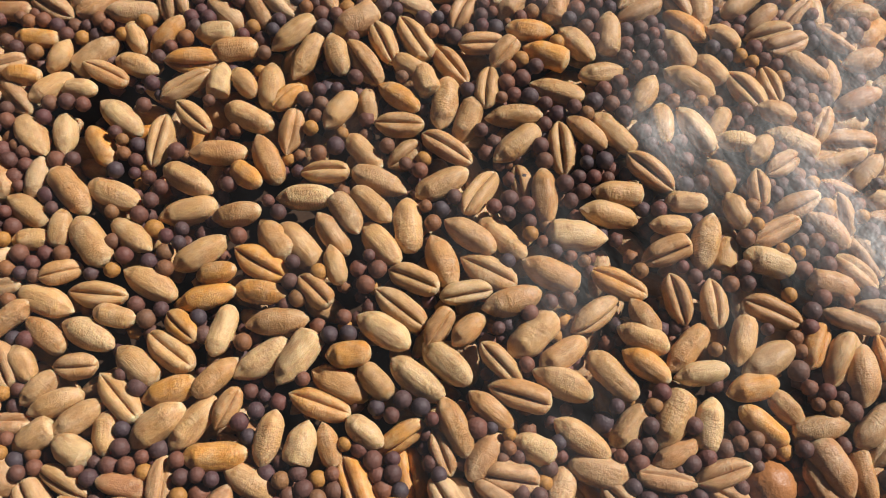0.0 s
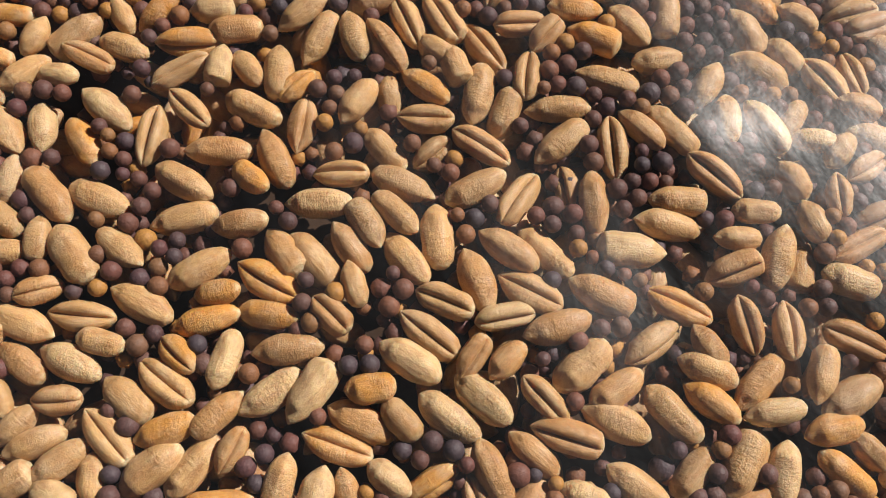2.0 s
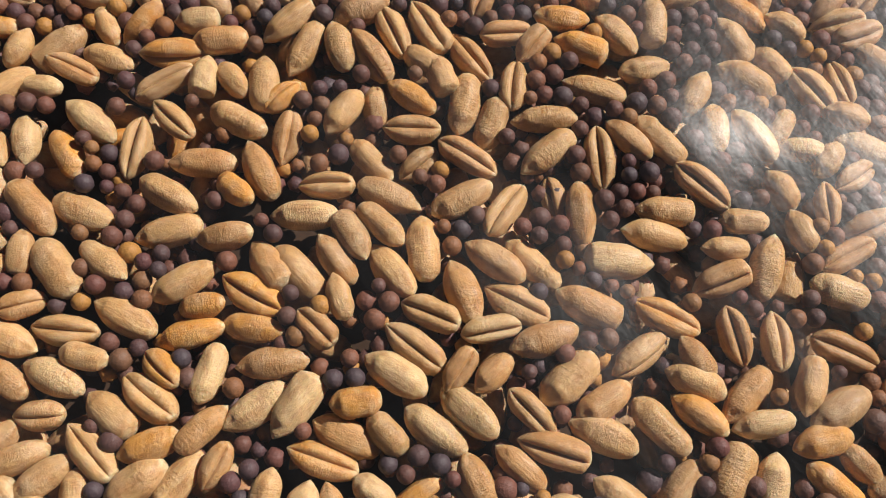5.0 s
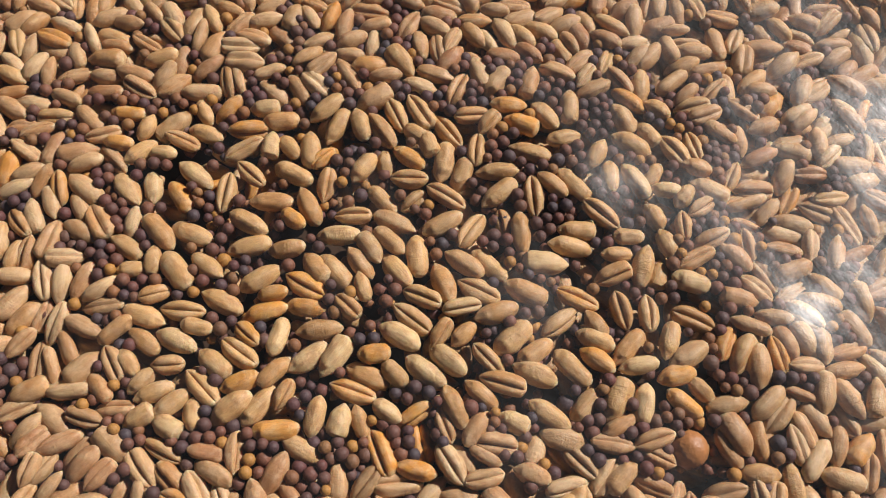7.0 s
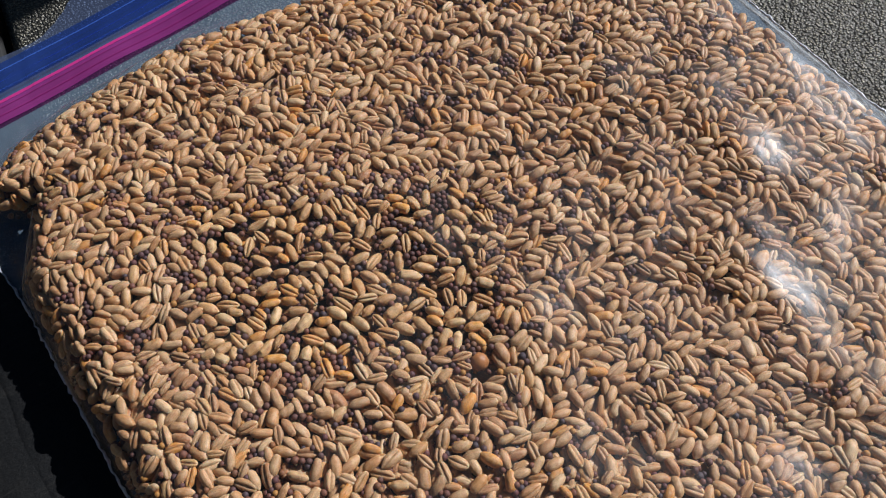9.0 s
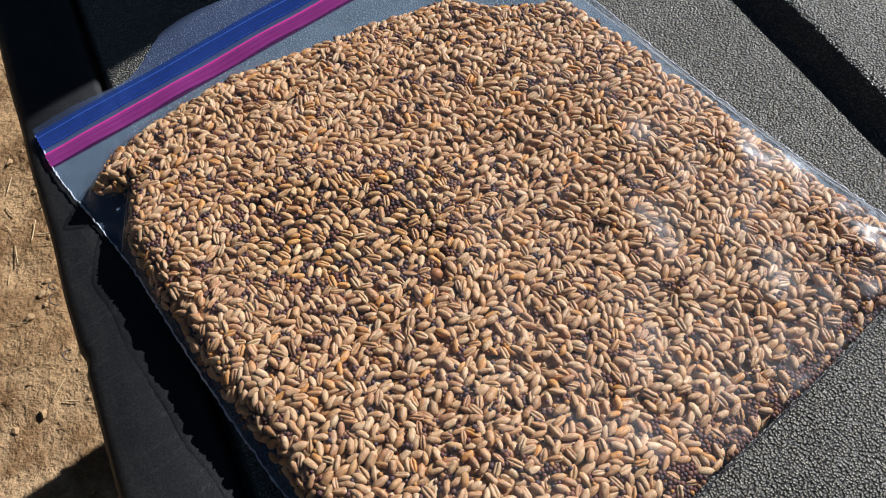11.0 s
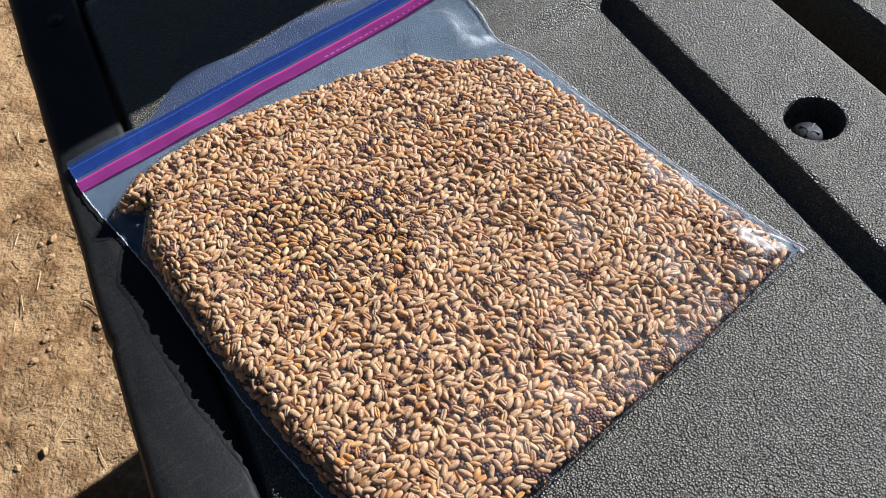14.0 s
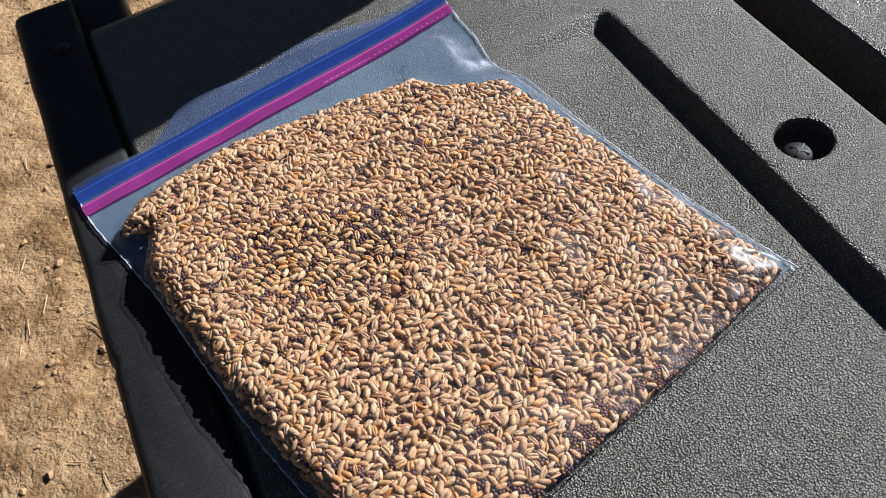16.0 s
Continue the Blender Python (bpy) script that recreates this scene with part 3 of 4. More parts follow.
# Grains that can be told apart, belt by belt across the bag: x, y in millimetres, the way their brush end points in degrees, and a word:
# c crease up, b back up, s on its side; t tan, p pale, a amber, r reddish, k dull brown; u slipped under; - short, + long.
BELT_A = [(66.0, -98.6, 322, "ba"), (67.3, -102.5, 216, "bt-"), (62.7, -102.7, 326, "ba-"), (71.0, -103.7, 190, "bk+"), (75.8, -104.3, 265, "bt-"), (64.8, -105.6, 10, "bt"), (70.8, -106.9, 306, "cr"),
          (67.4, -107.5, 323, "bp-"), (74.3, -107.5, 308, "bt"), (83.8, -108.5, 333, "bp-"), (60.7, -110.3, 96, "bt+"), (80.1, -110.5, 333, "sa+"), (84.8, -111.7, 333, "br"), (63.8, -111.7, 71, "bp"),
          (78.0, -112.8, 358, "ct+"), (70.0, -113.1, 290, "bp+"), (91.7, -113.6, 12, "bt+"), (81.7, -114.6, 234, "bp-"), (66.6, -115.0, 92, "ba+"), (83.9, -116.3, 276, "bt-"), (91.6, -117.1, 34, "bt+"),
          (77.0, -117.3, 286, "ct"), (72.6, -117.9, 231, "ct+"), (86.5, -118.1, 245, "bt+"), (56.7, -118.3, 294, "bk"), (94.7, -118.7, 255, "bt"), (61.7, -118.9, 100, "br+"), (100.2, -119.8, 264, "ct+"),
          (82.3, -120.3, 301, "bt+"), (87.3, -120.8, 197, "ca-"), (97.0, -121.2, 274, "sr+"), (103.5, -121.3, 270, "ct+"), (65.7, -121.4, 305, "bt+")]
BELT_B = [(56.1, -122.0, 332, "bt-"), (59.2, -122.3, 239, "bk-"), (77.4, -122.9, 331, "br+"), (73.2, -124.0, 300, "bt+"), (101.0, -124.2, 292, "bt-"), (85.6, -124.7, 50, "cr"), (91.6, -125.3, 25, "bt"),
          (61.4, -125.4, 274, "bt+"), (94.9, -125.9, 245, "bku-"), (109.9, -126.1, 338, "sr"), (105.5, -126.3, 275, "cr+"), (81.8, -126.4, 264, "br+"), (101.7, -126.8, 257, "bt-"), (78.9, -127.1, 290, "ba-"),
          (57.2, -127.1, 346, "cr-"), (71.5, -127.2, 343, "bt+"), (98.1, -127.2, 294, "ba"), (115.5, -127.6, 327, "ba"), (111.2, -128.7, 20, "sr-"), (54.6, -129.0, 127, "bt+"), (96.5, -130.0, 328, "ct"),
          (102.1, -130.5, 49, "bt+"), (75.9, -130.6, 335, "br"), (91.6, -130.6, 282, "btu"), (59.5, -131.0, 323, "ct+"), (86.5, -131.0, 327, "ct"), (115.4, -131.2, 304, "ba"), (107.3, -131.5, 52, "ct"),
          (119.4, -131.8, 280, "bt"), (53.0, -132.2, 291, "br"), (83.3, -132.5, 329, "bp+"), (70.6, -132.5, 359, "bt+"), (123.3, -132.6, 236, "bk")]
BELT_C = [(64.6, -132.8, 302, "bt+"), (95.3, -133.3, 8, "sku-"), (103.2, -133.6, 39, "bt"), (50.1, -134.0, 273, "bt-"), (60.1, -134.3, 316, "bt-"), (56.8, -134.5, 305, "bp+"), (91.2, -134.9, 127, "bk+"),
          (78.1, -135.1, 275, "br"), (99.5, -135.4, 296, "cr+"), (71.1, -135.6, 336, "ba-"), (114.0, -135.7, 310, "bt+"), (108.0, -135.8, 331, "bt+"), (119.7, -136.4, 343, "bt"), (86.1, -136.8, 89, "bk"),
          (75.6, -136.9, 299, "ca+"), (54.5, -136.9, 331, "cr-"), (80.2, -137.1, 281, "bt+"), (50.4, -137.1, 18, "bk-"), (89.0, -137.2, 106, "bt"), (68.9, -137.3, 343, "ba+"), (83.8, -137.9, 276, "br"),
          (129.1, -138.4, 271, "bt"), (96.9, -138.6, 356, "bk+"), (65.5, -138.8, 286, "ca-"), (106.2, -139.1, 7, "bt+"), (51.2, -139.3, 352, "bt"), (74.1, -139.7, 321, "ba"), (59.9, -139.9, 290, "bt"),
          (134.1, -140.0, 292, "bt-"), (63.4, -140.3, 292, "ct+"), (91.4, -141.0, 243, "bt+"), (87.8, -141.3, 276, "bt+"), (68.8, -141.3, 45, "bp")]
BELT_D = [(122.0, -141.3, 208, "bt"), (82.3, -141.4, 256, "bt-"), (48.1, -141.4, 359, "bk-"), (99.9, -141.7, 26, "ct+"), (52.6, -141.9, 7, "bk"), (57.0, -142.0, 283, "ct+"), (113.7, -142.0, 286, "br"),
          (110.4, -142.1, 243, "ct+"), (130.8, -142.4, 277, "bt-"), (138.9, -142.4, 339, "ct"), (127.4, -142.7, 300, "bt+"), (79.0, -142.8, 285, "cr-"), (104.5, -142.9, 250, "sru-"), (116.6, -143.6, 283, "bt+"),
          (74.1, -143.6, 335, "br+"), (61.6, -144.2, 350, "ba"), (50.8, -144.3, 298, "bp-"), (54.4, -144.7, 247, "bt-"), (121.8, -145.3, 236, "bt"), (66.3, -145.3, 195, "br"), (96.2, -145.6, 294, "br+"),
          (105.7, -145.9, 242, "br+"), (71.0, -146.1, 5, "bp+"), (92.2, -146.5, 259, "br+"), (59.0, -146.7, 8, "bt+"), (88.5, -147.0, 306, "ct"), (132.4, -147.0, 275, "ct+"), (99.2, -147.5, 285, "bt+"),
          (135.2, -147.8, 252, "ct"), (124.5, -147.8, 270, "bp+"), (74.1, -148.0, 25, "bp+"), (62.2, -148.2, 22, "bt+"), (127.3, -148.5, 206, "bt-")]
BELT_E = [(85.7, -148.8, 291, "ct+"), (65.9, -148.9, 31, "cr-"), (117.1, -149.6, 287, "cr+"), (112.7, -149.8, 326, "bt"), (95.9, -150.0, 301, "ct+"), (82.9, -150.1, 298, "bp+"), (78.8, -150.4, 335, "ba-"),
          (133.3, -151.0, 312, "br-"), (92.5, -151.0, 341, "sp"), (110.6, -151.3, 319, "bt+"), (127.3, -151.4, 323, "bp-"), (106.2, -151.7, 145, "bp+"), (62.8, -152.3, 333, "ba+"), (76.6, -152.5, 304, "br+"),
          (88.0, -152.7, 26, "sr-"), (73.9, -153.2, 310, "ca+"), (68.1, -153.6, 226, "bt"), (101.4, -153.7, 306, "br+"), (129.0, -153.8, 17, "bt-"), (123.7, -153.8, 271, "btu-"), (79.8, -154.1, 282, "bt-"),
          (96.1, -154.2, 346, "br+"), (118.3, -154.5, 326, "bt-"), (90.5, -154.6, 14, "br-"), (115.4, -155.7, 327, "bt-"), (70.6, -155.7, 223, "bp-"), (83.5, -156.1, 293, "bp+"), (86.8, -156.3, 288, "bp+"),
          (72.7, -157.1, 255, "br-"), (126.3, -157.3, 240, "cr-"), (76.4, -157.9, 292, "bp-"), (113.1, -158.0, 349, "sr"), (107.0, -158.1, 300, "ca+")]
BELT_F = [(122.5, -158.1, 259, "bt-"), (96.1, -158.4, 10, "bt+"), (117.7, -159.2, 223, "bt+"), (91.5, -159.2, 283, "ct"), (102.9, -159.8, 5, "sk+"), (79.1, -160.1, 1, "sa"), (119.1, -161.0, 225, "btu-"),
          (97.6, -161.6, 1, "br"), (84.3, -162.1, 264, "br+"), (106.9, -162.5, 274, "br-"), (88.2, -162.6, 288, "br"), (111.1, -162.7, 254, "cr"), (91.5, -162.9, 312, "cr+"), (95.9, -164.1, 305, "bt+"),
          (105.5, -164.3, 304, "bt"), (122.3, -164.4, 313, "bp"), (114.0, -165.0, 239, "ct"), (100.7, -165.9, 283, "bt+"), (104.0, -166.8, 291, "ba"), (108.7, -167.5, 17, "br+"), (90.0, -167.9, 303, "bp-"),
          (118.9, -169.1, 305, "cr+"), (94.5, -169.6, 294, "bt+"), (114.0, -169.9, 40, "bt"), (108.4, -170.4, 338, "bp"), (99.1, -171.0, 20, "bk"), (103.1, -172.6, 30, "bt+"), (114.9, -172.9, 359, "bk+"),
          (111.8, -174.3, 342, "ba"), (106.0, -175.1, 228, "bp"), (113.6, -177.4, 283, "bt-"), (110.5, -177.8, 289, "ba")]
NUT = (0.1076, -0.1828)
GRAINS = BELT_A + BELT_B + BELT_C + BELT_D + BELT_E + BELT_F
KNOWN = np.array([(x, y, a, 4.7 if "-" in w else 6.7 if "+" in w else 5.8) for x, y, a, w in GRAINS])
TONES = {"t": (0.54, 0.325, 0.138), "p": (0.63, 0.43, 0.215), "a": (0.60, 0.29, 0.065), "r": (0.48, 0.262, 0.10), "k": (0.46, 0.28, 0.125)}


def by_known(x, y):
    """Distance to the nearest known grain's middle line, and to its middle."""
    line, mid = np.full(np.shape(x), 9.0), np.full(np.shape(x), 9.0)
    for kx, ky, ka, kl in KNOWN * (0.001, 0.001, math.pi / 180, 0.001):
        dx, dy = x - kx, y - ky
        t = np.clip(dx * math.cos(ka) + dy * math.sin(ka), -0.3 * kl, 0.3 * kl)
        line = np.minimum(line, np.hypot(dx - t * math.cos(ka), dy - t * math.sin(ka)))
        mid = np.minimum(mid, np.hypot(dx, dy))
    return line, mid



def clumps(x, y):
    """Where the small seeds gather, 0 to 1."""
    much = 0.42 + 0.20 * np.exp(-((x - 0.095) ** 2 + (y + 0.14) ** 2) / 0.0025) + 0.6 * np.exp(-((x - 0.25) ** 2 + (y + 0.285) ** 2) / 0.0006)
    foot = y + 0.309 - 0.0921 * (x - 0.034)
    much = much + 0.9 * np.exp(-(foot / 0.0065) ** 2) * smooth(0.06, 0.14, x)                # they run together along the foot
    return np.clip((0.5 + 0.5 * wobble(x, y, 300, 7) + 0.5 * wobble(x, y, 640, 9)) * much, 0, 1)


def settle(nw, nm, known, seed, squeeze, rounds=45, gap_seeds=430):
    """Spreads nw grains (three discs each) and nm small seeds over the heap's plan, pushing them apart. Returns x, y, yaw, length of the grains and x, y, r of the seeds."""
    g = np.random.default_rng(seed)

    def throw(count, weight):
        out = np.zeros((0, 2))
        while len(out) < count:
            p = np.stack([g.uniform(0.008, 0.266, count * 3), g.uniform(-0.312, -0.030, count * 3)], -1)
            ok = (inside_depth(p[:, 0], p[:, 1]) > 0.0012) & (g.random(len(p)) < weight(p[:, 0], p[:, 1]))
            out = np.concatenate([out, p[ok]])
        return out[:count]

    k = len(known)
    w = throw(nw, lambda x, y: (1.0 - 0.45 * clumps(x, y)) * (by_known(x, y)[1] > 0.0042 if k else 1))
    yaw, length = g.uniform(0, np.pi, nw), np.clip(g.normal(0.0060, 0.0005, nw), 0.0046, 0.0073)
    if k:
        w[:k], yaw[:k], length[:k] = known[:, :2] / 1000, np.radians(known[:, 2]), known[:, 3] / 1000
    m = throw(nm, lambda x, y: clumps(x, y) ** 2)
    if k:                                             # the gaps between the known grains are full of them
        gaps = throw(gap_seeds, lambda x, y: (by_known(x, y)[1] < 0.0058) & (by_known(x, y)[0] > 0.0016))
        m = np.concatenate([m[by_known(m[:, 0], m[:, 1])[1] > 0.0050], gaps])
        nm = len(m)
    mr = np.clip(g.normal(0.00092, 0.00010, nm), 0.0007, 0.0012)
    heavy = np.ones(nw)
    heavy[:k] = 0.0
    cell = 0.0034
    nx, ny, K = 90, 100, 14
    owner = np.concatenate([np.repeat(np.arange(nw), 3), nw + np.arange(nm)])
    slot = np.concatenate([np.tile([-1, 0, 1], nw), np.zeros(nm)])
    rad = np.concatenate([np.repeat(length * 0.222, 3) * np.tile([0.84, 1.05, 0.84], nw), mr])
    arm = np.concatenate([np.repeat(length * 0.31, 3), np.zeros(nm)]) * slot
    for it in range(rounds):
        d = np.stack([np.cos(yaw), np.sin(yaw)], -1)
        pos = np.concatenate([w, m])[owner]
        pos[:3 * nw] += arm[:3 * nw, None] * d[owner[:3 * nw]]
        ci = np.clip((pos[:, 0] / cell).astype(int), 0, nx - 1) * ny + np.clip(((pos[:, 1] + 0.32) / cell).astype(int), 0, ny - 1)
        order = np.argsort(ci, kind="stable")
        rank = np.arange(len(ci)) - np.searchsorted(ci[order], ci[order])
        table = np.full((nx * ny, K), -1)
        fit_ = rank < K
        table[ci[order][fit_], rank[fit_]] = order[fit_]
        push, moment = np.zeros((nw + nm, 2)), np.zeros(nw + nm)
        for ox in (-1, 0, 1):
            for oy in (-1, 0, 1):
                nb = table[np.clip(ci + ox * ny + oy, 0, nx * ny - 1)]
                a, b = np.repeat(np.arange(len(ci)), K), nb.ravel()
                good = (b >= 0)
                a, b = a[good], b[good]
                good = owner[a] != owner[b]
                a, b = a[good], b[good]
                diff = pos[a] - pos[b]
                dist = np.hypot(diff[:, 0], diff[:, 1]) + 1e-7
                over = (rad[a] + rad[b]) * squeeze - dist
                good = over > 0
                a, diff, dist, over = a[good], diff[good], dist[good], over[good]
                f = diff / dist[:, None] * over[:, None] * 0.22
                np.add.at(push, owner[a], f)
                np.add.at(moment, owner[a], (pos[a][:, 0] - np.concatenate([w, m])[owner[a]][:, 0]) * f[:, 1] - (pos[a][:, 1] - np.concatenate([w, m])[owner[a]][:, 1]) * f[:, 0])
        w += push[:nw] * heavy[:, None]
        yaw += moment[:nw] * heavy / (length * 0.3) ** 2 * 0.5
        m += push[nw:]
        reach = (0.36 * length)[:, None] * d                     # neither end of a grain may poke through the film
        for p, parts_, margin in ((w, (reach, -reach), 0.0016), (m, (0 * m,), 0.001)):
            for off in parts_:
                at = p + off
                dep = inside_depth(at[:, 0], at[:, 1])
                out = dep < margin
                if out.any():
                    q = at[out]
                    e = 0.0006
                    grad = np.stack([inside_depth(q[:, 0] + e, q[:, 1]) - inside_depth(q[:, 0] - e, q[:, 1]), inside_depth(q[:, 0], q[:, 1] + e) - inside_depth(q[:, 0], q[:, 1] - e)], -1) / (2 * e)
                    shove = grad * np.minimum(margin - dep[out], 0.002)[:, None]
                    p[out] += shove * 0.7
                    if p is w:
                        yaw[out] += (off[out][:, 0] * shove[:, 1] - off[out][:, 1] * shove[:, 0]) / (length[out] * 0.36) ** 2 * 0.3 * heavy[out]
    # those still crowded by an earlier one have slipped beneath it
    under = np.zeros(nw + nm)
    for ox in (-1, 0, 1):
        for oy in (-1, 0, 1):
            nb = table[np.clip(ci + ox * ny + oy, 0, nx * ny - 1)]
            a, b = np.repeat(np.arange(len(ci)), K), nb.ravel()
            good = (b >= 0)
            a, b = a[good], b[good]
            good = owner[a] > owner[b]
            a, b = a[good], b[good]
            over = (rad[a] + rad[b]) - np.hypot(*(pos[a] - pos[b]).T)
            np.maximum.at(under, owner[a], over / rad[a])
    return w, yaw, length, m, mr, under[:nw], under[nw:]


N_TOP = 4500
w, yaw, length, m, mr, under_w, under_m = settle(N_TOP, 3700, KNOWN, 11, 1.0, 70)
N_SMALL, N_KNOWN = len(m), len(KNOWN)
g = np.random.default_rng(3)
crease = g.random(N_TOP) < 0.34
roll = np.where(crease, g.normal(0, 0.45, N_TOP), np.pi + g.normal(0, 0.8, N_TOP))
words = [word for *_, word in GRAINS]
roll[:N_KNOWN] = [{"c": 0.1, "b": np.pi + 0.1, "s": 0.75}[word[0]] + 0.25 * math.sin(7.0 * i) for i, word in enumerate(words)]
yaw[N_KNOWN:] += np.where(g.random(N_TOP - N_KNOWN) < 0.5, 0, np.pi)
nrm = heap_normal(w[:, 0], w[:, 1])
sink = np.abs(g.normal(0, 0.00035, N_TOP))
sink += 0.0007 * smooth(0.5, 0.9, under_w) + 0.0017 * smooth(0.88, 1.15, under_w)
sink[:N_KNOWN] = [0.0016 if "u" in word else 0.0003 + 0.0003 * math.sin(5.0 * i) for i, word in enumerate(words)]
sink += 0.0042 * (np.hypot(w[:, 0] - NUT[0], w[:, 1] - NUT[1]) < 0.0040)          # those under the large round seed
pitch = g.normal(0, 0.09, N_TOP)
turns = frames_on(nrm, yaw, roll, pitch)
spot = np.concatenate([w, heap_top(w[:, 0], w[:, 1])[:, None]], 1) - nrm * (length * 0.225 + sink)[:, None]
fat = length * g.uniform(0.92, 1.10, N_TOP)
fat[:N_KNOWN] = np.clip(length[:N_KNOWN], 0.0053, 0.0063) * g.uniform(0.96, 1.08, N_KNOWN)
scale = np.stack([length, fat, fat * 0.98], -1)

seed_mix = tagged(new("seed_mix"), "golden wheat grains and dark mustard seeds in a clear bag", "seed mix")
near_w = np.hypot((w[:, 0] - 0.090) / 1.35, w[:, 1] + 0.148)
near_w[:N_KNOWN] = 0
pick = np.zeros(N_TOP, bool)
pick[np.argsort(near_w)[:300]] = True
KINDS = 14


def tips_of(template):
    """How near to either end each point of a grain lies, 0 to 1."""
    return smooth(0.40, 0.475, np.abs(template[0][:, 0]))


near_meshes = [mesh_of("wheat_grain", *t, WHEAT, True, tips_of(t), t[0]) for t in (grain_template(k, 34, 26) for k in range(KINDS))]
for i in np.nonzero(pick)[0]:
    ob = new("wheat_grain", near_meshes[i % KINDS])
    ob.parent = seed_mix
    if i < N_KNOWN:
        k = g.uniform(0.88, 1.1)
        ob.color = (*(c * k for c in TONES[words[i][1]]), 0.0)
    ob.matrix_local = Matrix.Translation(spot[i]) @ Matrix(turns[i].tolist()).to_4x4() @ Matrix.Diagonal((*scale[i], 1))

deep = settle(2900, 5200, np.zeros((0, 3)), 23, 0.9, 20)
dw, dyaw, dlen, dm, dmr = deep[:5]
dn = heap_normal(dw[:, 0], dw[:, 1])
dturn = frames_on(dn, dyaw, g.uniform(0, 6.3, len(dw)), g.normal(0, 0.3, len(dw)))
dspot = np.concatenate([dw, heap_top(dw[:, 0], dw[:, 1])[:, None]], 1) - dn * (0.0037 + g.uniform(0, 0.0008, len(dw)) + 0.0010 * (by_known(dw[:, 0], dw[:, 1])[1] < 0.005))[:, None]
dscale = np.stack([dlen, dlen, dlen], -1)
chunks, tips, owns = [], [], []
for k in range(KINDS):
    q = ~pick & (np.arange(N_TOP) % KINDS == k)
    t = grain_template(k, 16, 13)
    owns.append(np.tile(t[0], (q.sum(), 1)))
    chunks.append(tile(t, turns[q] * scale[q][:, None, :], spot[q]))
    tips.append(np.tile(tips_of(t), q.sum()))
    q = np.arange(len(dw)) % KINDS == k
    t = grain_template(k, 10, 8)
    owns.append(np.tile(t[0], (q.sum(), 1)))
    chunks.append(tile(t, dturn[q] * dscale[q][:, None, :], dspot[q]))
    tips.append(np.tile(tips_of(t), q.sum()))
ob = tagged(new("wheat_grains", mesh_of("wheat_grains", *joined(chunks), WHEAT, True, np.concatenate(tips), np.concatenate(owns))), "heaped golden-brown wheat grains", kind="stuff")
ob.parent = seed_mix

# small round seeds: some against the film, some sunk between the grains
mn = heap_normal(m[:, 0], m[:, 1])
mspot = np.concatenate([m, heap_top(m[:, 0], m[:, 1])[:, None]], 1) - mn * (mr * 1.05 + np.abs(g.normal(0, 0.0005, N_SMALL)) + 0.0018 * smooth(0.5, 1.2, under_m))[:, None]
near_m = np.hypot((m[:, 0] - 0.090) / 1.35, m[:, 1] + 0.148)
mpick = np.zeros(N_SMALL, bool)
mpick[np.argsort(near_m)[:300]] = True
ball_meshes = [mesh_of("mustard_seed", *unit_blob(0.02, 40 + k, 3), MUSTARD) for k in range(4)]
for i in np.nonzero(mpick)[0]:
    ob = new("mustard_seed", ball_meshes[i % 4])
    ob.parent = seed_mix
    ob.matrix_local = Matrix.Translation(mspot[i]) @ Euler((i, i * 2.1, i * 0.7)).to_matrix().to_4x4() @ Matrix.Diagonal((mr[i], mr[i] * 0.96, mr[i] * 0.94, 1))
chunks = []
dms = np.concatenate([dm, heap_top(dm[:, 0], dm[:, 1])[:, None] - 0.0024 - g.uniform(0, 0.0012, len(dm))[:, None]], 1)
for k in range(3):
    for p, r, q in ((mspot, mr, ~mpick), (dms, dmr, np.ones(len(dm), bool))):
        q = q & (np.arange(len(p)) % 3 == k)
        chunks.append(tile(unit_blob(0.03, 60 + k, 2 if p is mspot else 1), np.eye(3)[None] * r[q][:, None, None], p[q]))
ob = tagged(new("mustard_seeds", mesh_of("mustard_seeds", *joined(chunks), MUSTARD)), "small dark purple-brown mustard seeds", kind="stuff")
ob.parent = seed_mix

# stand-in sheet for the packed mass below, coloured dark for shade in the deepest gaps
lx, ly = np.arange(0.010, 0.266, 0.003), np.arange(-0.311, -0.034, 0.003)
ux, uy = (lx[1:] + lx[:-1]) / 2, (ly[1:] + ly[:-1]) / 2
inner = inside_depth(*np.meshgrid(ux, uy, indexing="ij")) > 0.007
ob = grid_part("packed_core", lx, ly, lambda x, y: np.maximum(heap_top(x, y) - 0.0080, 0.0006), GAP_SHADE, seed_mix, "", inner)

# the one large round reddish seed
v, f = unit_blob(0.015, 3, 3)
nut_z = float(heap_top(np.array(NUT[0]), np.array(NUT[1])))
nut = new("round_seed", mesh_of("round_seed", v * 0.0026, f, plain("reddish_seed_coat", (0.36, 0.15, 0.05), 0.5, 0.4, 0, 0.25, 900)))
nut.location = (NUT[0], NUT[1], nut_z - 0.0026)
nut.parent = seed_mix
tagged(nut, "large smooth reddish-brown round seed")

# ---- the bag ----
bag = tagged(new("zip_bag"), "clear plastic bag full of seeds with blue and pink zip", "plastic bag")
LEFT = [(0.000, 0.002), (-0.0005, -0.022), (0.002, -0.045), (0.0065, -0.075), (0.0100, -0.105), (0.0125, -0.160), (0.0165, -0.215), (0.0235, -0.265), (0.031, -0.3125)]
RIGHT = [(0.2615, 0.002), (0.2565, -0.026), (0.2535, -0.050), (0.2475, -0.074), (0.2560, -0.095), (0.2570, -0.150), (0.2600, -0.215), (0.2650, -0.262), (0.2690, -0.2905)]


